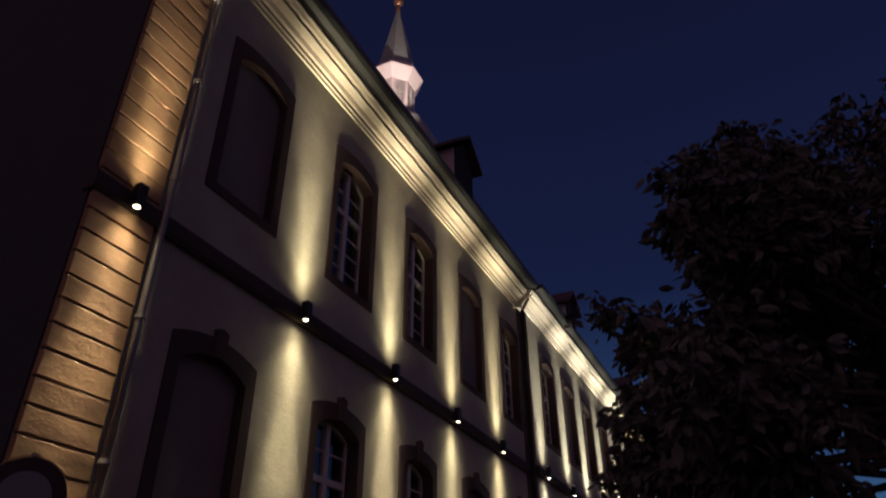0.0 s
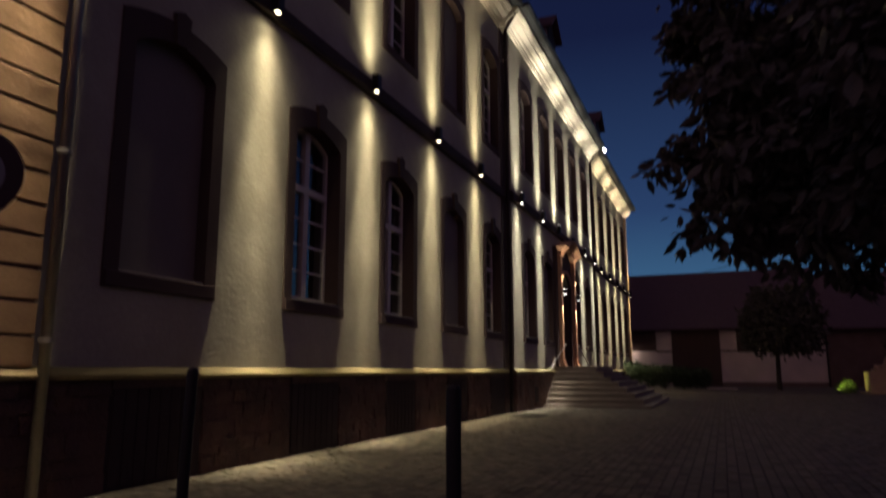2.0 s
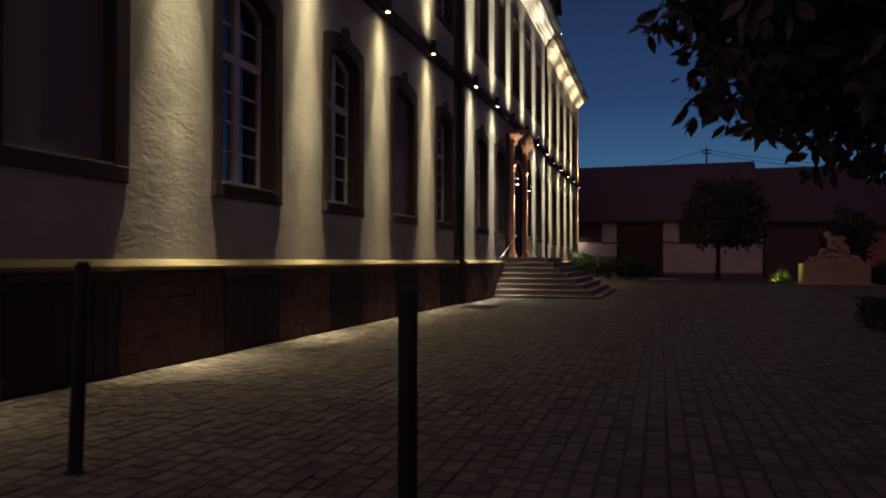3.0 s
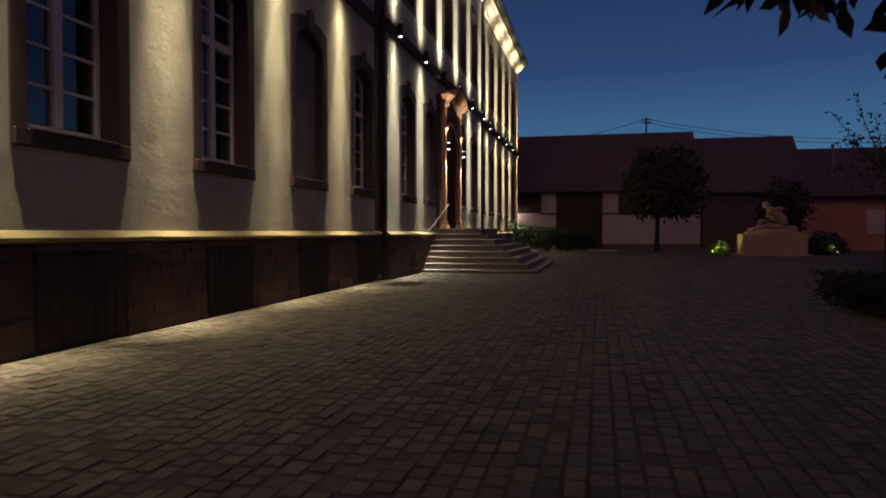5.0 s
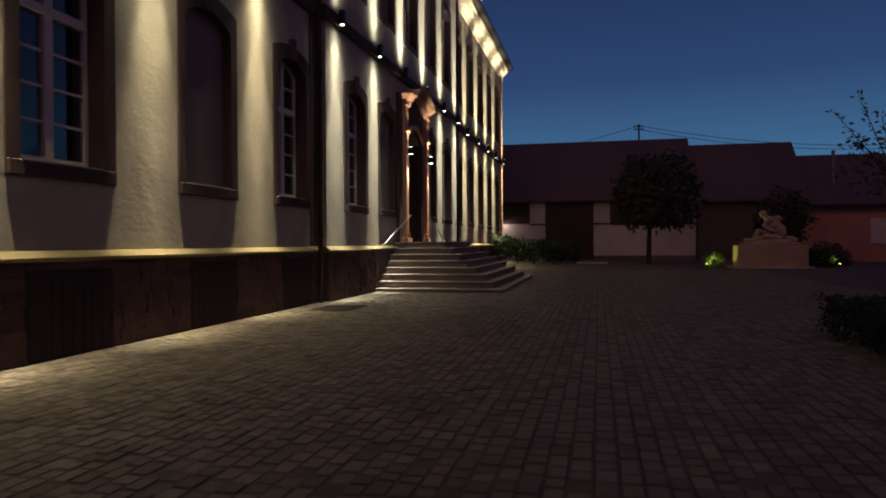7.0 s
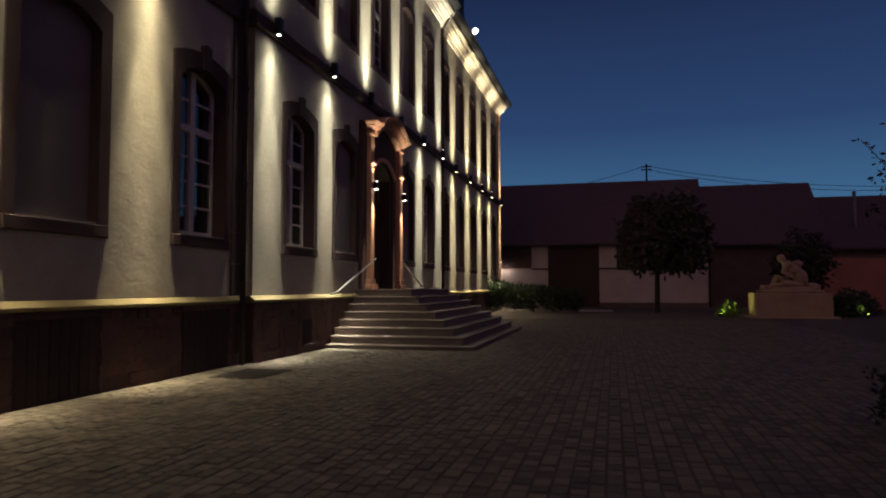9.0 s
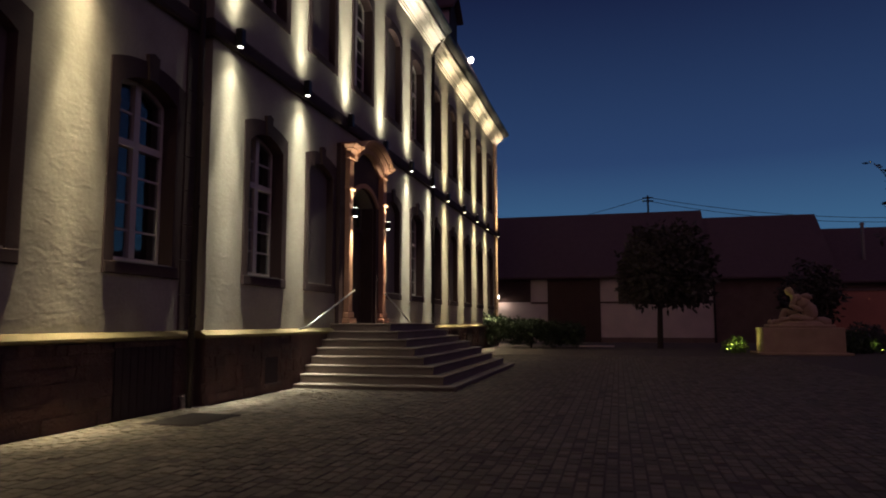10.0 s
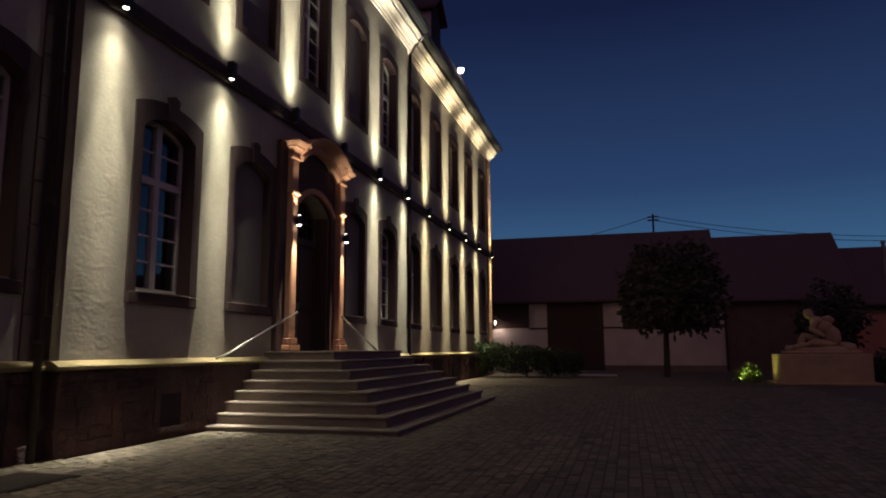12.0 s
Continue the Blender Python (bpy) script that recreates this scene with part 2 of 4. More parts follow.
# ---------------------------------------------------------------- the mansion: openings
WIN_HALF, SUR = 0.72, 0.21
A_WINDOWS = [(6.75, True), (10.2, False), (13.5, False), (16.85, True), (20.2, False)]
B_WINDOWS = [(23.8, False), (26.62, True), (29.5, None), (32.4, True), (35.3, False)]
C_WINDOWS = [(38.85, False), (42.0, True), (45.25, False), (48.5, False), (51.8, True)]
LOW_SILL, LOW_SPRING, LOW_CROWN = 2.33, 5.14, 5.38
UP_SILL, UP_SPRING, UP_CROWN = 8.26, 11.12, 11.38
WALL_TOP, PLINTH_TOP = 13.3, 1.2
DOOR_Y, DOOR_HALF, LANDING, DOOR_SPRING, DOOR_CROWN = 29.5, 1.0, 1.33, 4.85, 5.28


def wall_section(name, x, y0, y1, windows, label):
    bm = bmesh.new()
    back = x - 0.5
    edges = [y0]
    for yc, kind in windows:
        half = DOOR_HALF if kind is None else WIN_HALF
        edges += [yc - half, yc + half]
    edges.append(y1)
    for i in range(0, len(edges), 2):
        box(bm, back, x, edges[i], edges[i + 1], G - 0.1, WALL_TOP)
    for yc, kind in windows:
        h = WIN_HALF
        if kind is not None:
            box(bm, back, x, yc - h, yc + h, G - 0.1, LOW_SILL)
            low = arch(yc, h, LOW_SPRING, LOW_CROWN)
        else:
            low = arch(yc, DOOR_HALF, DOOR_SPRING, DOOR_CROWN)
            box(bm, back, x, yc - DOOR_HALF, yc + DOOR_HALF, G - 0.1, LANDING)
            box(bm, back, x, yc - DOOR_HALF, yc - h, UP_SILL, WALL_TOP)
            box(bm, back, x, yc + h, yc + DOOR_HALF, UP_SILL, WALL_TOP)
        k = DOOR_HALF if kind is None else h
        prism_x(bm, low + [(yc + k, UP_SILL), (yc - k, UP_SILL)], back, x)
        prism_x(bm, arch(yc, h, UP_SPRING, UP_CROWN) + [(yc + h, WALL_TOP), (yc - h, WALL_TOP)], back, x)
    return thing(name, bm, M_PLASTER, label, "wall", kind="structure")


Y_A, Y_B0, Y_B1, Y_C = 4.0, 21.66, 37.34, 54.2
wall_section("wall_east_1", XA, Y_A, Y_B0, A_WINDOWS, "cream lime-plastered facade wing with sandstone-framed windows")
wall_section("wall_east_2", XB, Y_B0, Y_B1, B_WINDOWS, "cream lime-plastered projecting middle of the facade round the portal")
wall_section("wall_east_3", XA, Y_B1, Y_C, C_WINDOWS, "cream lime-plastered far facade wing")
XW = -25.0
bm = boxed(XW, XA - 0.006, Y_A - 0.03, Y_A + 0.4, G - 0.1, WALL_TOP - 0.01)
thing("wall_south", bm, M_GABLE, "plastered gable wall with its darkness put into the colour", "wall", kind="structure")
bm = boxed(XW, XA - 0.5, Y_C - 0.4, Y_C, G - 0.1, WALL_TOP)
thing("wall_north", bm, M_PLASTER, "plastered far gable wall", "wall", kind="structure")
thing("wall_west", boxed(XW - 0.4, XW, Y_A, Y_C, G - 0.1, WALL_TOP), M_PLASTER, "plastered rear wall of the mansion", "wall", kind="structure")
# room shell added behind the glass, the unlit interior's darkness in its colour
thing("wall_inner", boxed(-11.2, -11.0, Y_A + 0.4, Y_C - 0.4, G, WALL_TOP), M_ROOM, "inner wall behind the windows, coloured dark as unlit", "wall", kind="structure")
thing("floor", boxed(-11.0, -7.6, Y_A + 0.4, Y_C - 0.4, 1.1, 1.3), M_ROOM, "room floor behind the windows, coloured dark as unlit", "floor", kind="structure")
thing("ceiling", boxed(-11.0, -7.6, Y_A + 0.4, Y_C - 0.4, 6.7, 7.1), M_ROOM, "storey ceiling behind the windows, coloured dark as unlit", "ceiling", kind="structure")
thing("ceiling_2", boxed(-11.0, -7.6, Y_A + 0.4, Y_C - 0.4, 12.6, 12.9), M_ROOM, "upper ceiling behind the windows, coloured dark as unlit", "ceiling", kind="structure")


def surround_mesh(sill, spring, crown, shoulder):
    """A raised stone frame round an opening centred on y = 0, wall face at x = 0."""
    bm = bmesh.new()
    h, o = WIN_HALF - 0.008, WIN_HALF + SUR
    foot = sill - (0.22 if shoulder else 0.1)
    inner = arch(0, h, spring - 0.006, crown - 0.008)
    ear = spring + (0.34 if shoulder else 0.40)
    outer = arch(0, o, ear, crown + SUR + 0.08)
    for s in (-1, 1):
        prism_x(bm, [(s * h, foot), (s * o, foot), (s * o, ear), (s * h, spring - 0.006)], -0.3, 0.026)
    n = len(inner) - 1
    for i in range(n):
        prism_x(bm, [inner[i], inner[i + 1], outer[i + 1], outer[i]], -0.3, 0.026)
    bmesh.ops.remove_doubles(bm, verts=bm.verts, dist=0.001)
    inside = [f for f in bm.faces if sum(1 for g in bm.faces if g is not f and set(g.verts) == set(f.verts))]
    bmesh.ops.delete(bm, geom=inside, context="FACES")
    return bm


def add_bar(bm, y0, y1, z0, z1, x0=-0.32, x1=-0.26):
    box(bm, x0, x1, y0, y1, z0, z1)


def make_window(name, lower, blind, x, yc, label, group):
    sill, spring, crown = (LOW_SILL, LOW_SPRING, LOW_CROWN) if lower else (UP_SILL, UP_SPRING, UP_CROWN)
    w = empty(name, label, "window", group, "structure", (x, yc, 0))
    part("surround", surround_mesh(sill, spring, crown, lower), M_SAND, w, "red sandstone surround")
    o, h0 = WIN_HALF + SUR, WIN_HALF - 0.01
    if lower:
        part("sill", boxed(-0.3, 0.055, -o + 0.02, o - 0.02, sill - 0.215, sill - 0.03, bevel=0.012), M_SAND, w, "projecting sandstone sill")
        if not blind:
            part("flashing", boxed(-0.24, 0.065, -h0, h0, sill - 0.03, sill - 0.021), M_ZINC, w, "thin zinc flashing")
        bm = bmesh.new()
        prism_x(bm, [(-0.1, crown - 0.02), (0.1, crown - 0.02), (0.14, crown + SUR + 0.2), (0, crown + SUR + 0.25), (-0.14, crown + SUR + 0.2)], -0.05, 0.07)
        part("keystone", bm, M_SAND, w)
    else:
        part("sill", boxed(-0.3, 0.03, -o, o, sill - 0.21, sill - 0.02, bevel=0.008), M_SAND, w)
    h = WIN_HALF
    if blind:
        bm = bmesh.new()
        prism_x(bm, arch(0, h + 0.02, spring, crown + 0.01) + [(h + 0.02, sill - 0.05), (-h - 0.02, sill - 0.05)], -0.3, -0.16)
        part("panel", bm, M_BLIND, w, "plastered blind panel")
        return w
    fr = bmesh.new()
    tr = sill + (1.95 if lower else 1.9)
    inner = arch(0, h, spring, crown)
    innermost = arch(0, h - 0.07, spring - 0.03, crown - 0.08)
    for i in range(len(inner) - 1):
        prism_x(fr, [inner[i], inner[i + 1], innermost[i + 1], innermost[i]], -0.33, -0.25)
    add_bar(fr, -h, -h + 0.07, sill - 0.02, spring, -0.33, -0.25)
    add_bar(fr, h - 0.07, h, sill - 0.02, spring, -0.33, -0.25)
    add_bar(fr, -h + 0.07, h - 0.07, sill - 0.02, sill + 0.08, -0.33, -0.24)
    add_bar(fr, -h + 0.07, h - 0.07, tr - 0.06, tr + 0.06, -0.33, -0.22)
    frame_ob = part("window_frame", fr, M_WHITE, w, "white painted wooden frame with transom")
    part("mullion", boxed(-0.33, -0.225, -0.07, 0.07, sill + 0.08, crown - 0.05), M_WHITE, frame_ob)
    rows = [sill + 0.08 + (tr - 0.06 - sill - 0.08) * i / 4 for i in range(5)]
    top = [tr + 0.06, tr + 0.06 + (crown - 0.07 - tr - 0.06) * 0.48, crown - 0.06]
    for s in (-1, 1):
        y0, y1 = sorted((s * 0.07, s * (h - 0.07)))
        for z in rows[1:-1] + top[1:-1]:
            part("glazing_bar", boxed(-0.31, -0.265, y0, y1, z - 0.018, z + 0.018), M_WHITE, frame_ob)
        for a, b in list(zip(rows, rows[1:])) + [(top[0], top[1])]:
            pane(y0, y1, a + 0.018, b - 0.018, w)
        bm = bmesh.new()
        r = [p for p in innermost if y0 - 1e-6 <= p[0] <= y1 + 1e-6]
        prism_x(bm, [(y0, top[1] + 0.018)] + r + [(y1, top[1] + 0.018)] if r[0][0] > y0 + 0.01 or r[-1][0] < y1 - 0.01 else r + [(y1, top[1] + 0.018), (y0, top[1] + 0.018)], -0.29, -0.284)
        part("pane", bm, M_GLASS, w)
    return w


def pane(y0, y1, z0, z1, w):
    part("pane", boxed(-0.29, -0.284, y0, y1, z0, z1), M_GLASS, w)


first = {}
number = 0
for x, ws in ((XA, A_WINDOWS), (XB, B_WINDOWS), (XA, C_WINDOWS)):
    for yc, blind in ws:
        for lower in (True, False):
            if lower and blind is None:
                continue
            number += 1
            b = bool(blind)
            key = (lower, b)
            if key not in first:
                label = ("ground-floor " if lower else "upper-floor ") + ("blind window with plastered panel in a red sandstone frame" if b else "arched white casement window in a red sandstone frame")
                first[key] = make_window("window_%d" % number, lower, b, x, yc, label, "windows of the facade")
            else:
                c = copy_thing(first[key], pose(x, yc, 0))
                c.name = "window_%d" % number

# ---------------------------------------------------------------- string course, plinth, cornice
def strip(name, profile, material, label):
    """A moulding of (out, z) points along the whole facade, stepping round the middle."""
    e = empty(name, label, "moulding", kind="structure")
    for x, y0, y1 in ((XA, Y_A - 0.06, Y_B0), (XB, Y_B0 - 0.002, Y_B1 + 0.002), (XA, Y_B1, Y_C + 0.06)):
        bm = bmesh.new()
        out = max(p[0] for p in profile)
        prism_y(bm, [(x + a, z) for a, z in profile], y0 - (0 if x == XA else out), y1 + (0 if x == XA else out))
        part("length", bm, material, e)
    return e


strip("trim_string_course", [(-0.1, 6.72), (0.09, 6.72), (0.12, 6.78), (0.12, 6.98), (0.06, 7.06), (-0.1, 7.06)], M_STRING, "dark sandstone string course between the storeys")
strip("trim_cornice", [(-0.2, 12.70), (0.05, 12.70), (0.05, 12.78), (0.09, 12.81), (0.09, 12.89), (0.15, 12.92), (0.20, 13.00), (0.30, 13.05), (0.36, 13.07), (0.36, 13.12), (0.33, 13.13), (0.33, 13.18), (0.42, 13.19), (0.46, 13.25), (0.50, 13.28), (0.50, 13.36), (-0.2, 13.36)], M_CORNICE, "moulded cream-painted cornice under the eaves")
strip("trim_ledge", [(-0.1, PLINTH_TOP - 0.12), (0.135, PLINTH_TOP - 0.12), (0.15, PLINTH_TOP - 0.10), (0.15, PLINTH_TOP - 0.065), (0.02, PLINTH_TOP + 0.02), (-0.1, PLINTH_TOP + 0.02)], M_LEDGE, "sloping stone ledge on top of the plinth")
# gutter
for x, y0, y1 in ((XA, Y_A - 0.2, Y_B0 - 0.3), (XB, Y_B0 - 0.3, Y_B1 + 0.3), (XA, Y_B1 + 0.3, Y_C + 0.2)):
    bm = bmesh.new()
    prism_y(bm, [(x + 0.505, 13.40), (x + 0.60, 13.37), (x + 0.74, 13.40), (x + 0.83, 13.47), (x + 0.85, 13.56), (x + 0.505, 13.56)], y0, y1)
    thing("gutter", bm, M_BLACK, "dark metal roof gutter along the eaves", "gutter", "gutters")

# roof: steep lower slope, flatter upper slope, hipped at both ends
RIDGE_X, RIDGE_Z, BREAK = -16.0, 22.0, 17.4
bm = bmesh.new()
rings = [(-6.38, XW - 0.7, Y_A - 0.25, Y_C + 0.25, 13.52), (-8.2, XW + 1.1, Y_A + 1.55, Y_C - 1.55, BREAK), (RIDGE_X + 0.05, RIDGE_X - 0.05, Y_A + 8.5, Y_C - 8.5, RIDGE_Z)]
loops = [[bm.verts.new(p) for p in ((a, c, z), (a, d, z), (b, d, z), (b, c, z))] for a, b, c, d, z in rings]
for lo, hi in zip(loops, loops[1:]):
    for i in range(4):
        bm.faces.new((lo[i], lo[(i + 1) % 4], hi[(i + 1) % 4], hi[i]))
bm.faces.new(loops[-1])
bm.faces.new(loops[0][::-1])
thing("roof", bm, M_ROOF, "steep dark tiled mansard roof of the mansion", "roof", kind="structure")


def roof_z(x):
    return 13.52 + (x + 6.38) * (BREAK - 13.52) / (-8.2 + 6.38)


def dormer(y):
    e = empty("dormer", "small gabled dormer with pale cheeks on the dark roof", "dormer", "dormers on the roof", at=(-7.55, y, 13.4))
    x0, x1 = -2.4, 0.6
    z0, z1 = 0.6, 2.7
    part("cheek", boxed(x0, x1 - 0.05, -0.78, -0.7, 0.3, z1), M_LANTERN, e)
    part("cheek", boxed(x0, x1 - 0.05, 0.7, 0.78, 0.3, z1), M_WHITE, e)
    part("front", boxed(x1 - 0.1, x1, -0.7, 0.7, 0.3, z1), M_DARKPIPE, e, "dark dormer front")
    bm = bmesh.new()
    prism_x(bm, [(-1.05, z1 - 0.05), (0, z1 + 0.85), (1.05, z1 - 0.05), (1.05, z1 + 0.08), (0, z1 + 1.0), (-1.05, z1 + 0.08)], x0 - 0.6, x1 + 0.25)
    part("roof", bm, M_ROOF, e)
    bm = bmesh.new()
    prism_x(bm, [(-0.7, z1 - 0.01), (0, z1 + 0.75), (0.7, z1 - 0.01)], x1 - 0.1, x1)
    part("gable", bm, M_DARKPIPE, e)
    return e


for y in (16.3, 29.0, 41.7):
    dormer(y)

# ---------------------------------------------------------------- quoins
def quoin(y0, y1, step):
    e = empty("trim_quoin", "corner pilaster of stacked orange-brown sandstone blocks", "quoin", "corner quoins", "structure", (XA, y0, 0))
    part("core", boxed(-0.02, 0.045, 0.02, y1 - y0 - 0.02, PLINTH_TOP, 12.70), M_JOINT, e, "recessed dark joints")
    z, i = PLINTH_TOP, 0
    shapes = {}
    while z < 12.6:
        h = min(step * (0.97, 1.03, 1.0, 1.0)[i % 4], 12.68 - z)
        key = round(h, 3)
        if key not in shapes:
            shapes[key] = mesh("stone", boxed(-0.02, 0.075, 0, y1 - y0, 0.012, h - 0.012, bevel=0.012), M_QUOIN)
        ob = new("stone", shapes[key])
        ob.parent, ob.location = e, (0, 0, z)
        z += h
        i += 1


quoin(4.0, 5.05, 0.328)
quoin(Y_C - 1.0, Y_C, 0.328)

# dark sandstone strips in the corners beside the projecting middle
for y0, y1 in ((21.16, Y_B0 - 0.003), (Y_B1 + 0.003, 37.9)):
    e = empty("trim_corner_strip", "dark weathered sandstone strip in the facade corner", "corner strip", "corner strips", "structure", (XA, y0, 0))
    z, k = PLINTH_TOP + 0.03, 0
    while z < 12.6:
        h = min(0.62, 12.69 - z)
        part("stone", boxed(-0.02, 0.035, 0.0, y1 - y0, z + 0.004, z + h - 0.004, bevel=0.006), M_SAND, e)
        z += h

# ---------------------------------------------------------------- down pipes
def downpipe(x, y, material, label):
    e = empty("downpipe", label, "downpipe", "downpipes", at=(x, y, 0))
    part("tube", tube(tube(bmesh.new(), (0, 0, G), (0, 0, 12.6), 0.055), (0, 0, 12.6), (0.5, 0, 13.4), 0.055), material, e, smooth=True)
    for z in (1.45, 3.4, 5.3, 7.6, 9.6, 11.6):
        part("bracket", tube(bmesh.new(), (0, 0, z), (0, 0, z + 0.05), 0.075), material, e)


downpipe(XA + 0.14, 5.12, M_ZINC, "grey zinc downpipe beside the sandstone quoin")
downpipe(XA + 0.20, 21.3, M_DARKPIPE, "dark downpipe in the corner beside the projecting middle")
downpipe(XA + 0.20, 37.7, M_DARKPIPE, "dark downpipe in the far corner of the projecting middle")

# ---------------------------------------------------------------- wall lamps
def wall_lamp(x, y, down, up, lens, label):
    e = empty("wall_lamp", label, "wall lamp", "wall lamps on the string course", at=(x + 0.205, y, 6.93))
    part("housing", boxed(-0.075, 0.075, -0.075, 0.075, -0.17, 0.19, bevel=0.012), M_BLACK, e)
    part("bracket", boxed(-0.12, -0.06, -0.05, 0.05, -0.06, 0.06), M_BLACK, e)
    part("lens", tube(bmesh.new(), (0, 0, -0.176), (0, 0, -0.166), 0.048, n=16), lens if down else M_LENS_OFF, e, "glowing round lens" if down else "")
    part("lens", tube(bmesh.new(), (0, 0, 0.186), (0, 0, 0.196), 0.048, n=16), lens if up else M_LENS_OFF, e, "glowing round lens" if up else "")
    return e


LAMPS = [
    (XA, 4.58, 1, 1, AMBER, 0.31), (XA, 8.57, 1, 1, WARM, 0.68), (XA, 11.96, 1, 1, WARM, 0.7), (XA, 15.3, 1, 1, WARM, 0.68), (XA, 18.57, 1, 1, WARM, 0.74),
    (XB, 22.28, 1, 1, COOL, 0.78), (XB, 25.32, 1, 1, COOL, 0.92), (XB, 28.1, 0, 1, COOL, 1.06), (XB, 31.05, 0, 1, COOL, 1.06), (XB, 33.95, 1, 1, COOL, 1.06), (XB, 36.9, 1, 1, COOL, 0.94),
    (XA, 40.34, 1, 1, WARM, 1.2), (XA, 43.68, 1, 1, WARM, 1.2), (XA, 46.95, 1, 1, WARM, 1.2), (XA, 50.1, 1, 1, WARM, 1.2), (XA, 53.85, 1, 1, AMBER, 1.0),
]
# the beam of each lamp, from the wide skirt to the narrow core: (watts, full angle, tilt away from the wall, lean to either side, offset of the emitter in the housing)
BEAM = ((20, 160, 0, 0, 0), (76, 92, 0, 0, 0.06), (76, 82, 0, 0, -0.06), (120, 68, 0, 0, 0.06), (120, 58, 0, 0, -0.06), (340, 42, 0, 0, 0.06), (340, 35, 0, 0, -0.06),
        (460, 28, 0, 0, 0.06), (460, 25, 0, 0, -0.06), (2100, 19, -0.5, 5.0, 0.03), (2100, 19, -0.5, -5.0, -0.03), (1000, 16, -0.5, 2.5, 0.03), (1000, 16, -0.5, -2.5, -0.03), (2100, 13, -0.5, 0, 0))
for x, y, down, up, colour, k in LAMPS:
    wall_lamp(x, y, down, up, M_LENS_C if colour == COOL else M_LENS_W, "black box wall lamp shining up and down the facade" if down else "black box wall lamp shining upward only")
    lx = x + 0.265
    for watts, angle, tilt, lean, shift in BEAM:
        dx, dy = 5 * math.tan(radians(tilt)), 5 * math.tan(radians(lean))
        if down:
            spot("lamp_light", (lx, y + shift, 6.70), (lx + dx, y + shift + dy, 1.70), watts * k, colour, angle)
        if up:
            spot("lamp_light", (lx, y + shift, 7.16), (lx + dx, y + shift + dy, 12.16), watts * k * (1.1 if angle > 19.5 else 0.75), colour, angle)

# ---------------------------------------------------------------- portal
def moulded(yc, rings):
    """A block whose half width and depth follow a moulding from ring to ring: (half width, depth, z)."""
    bm = bmesh.new()
    loops = [[bm.verts.new(p) for p in ((0, yc - w, z), (d, yc - w, z), (d, yc + w, z), (0, yc + w, z))] for w, d, z in rings]
    for lo, hi in zip(loops, loops[1:]):
        for i in range(4):
            bm.faces.new((lo[i], lo[(i + 1) % 4], hi[(i + 1) % 4], hi[i]))
    bm.faces.new(loops[0][::-1])
    bm.faces.new(loops[-1])
    return bm


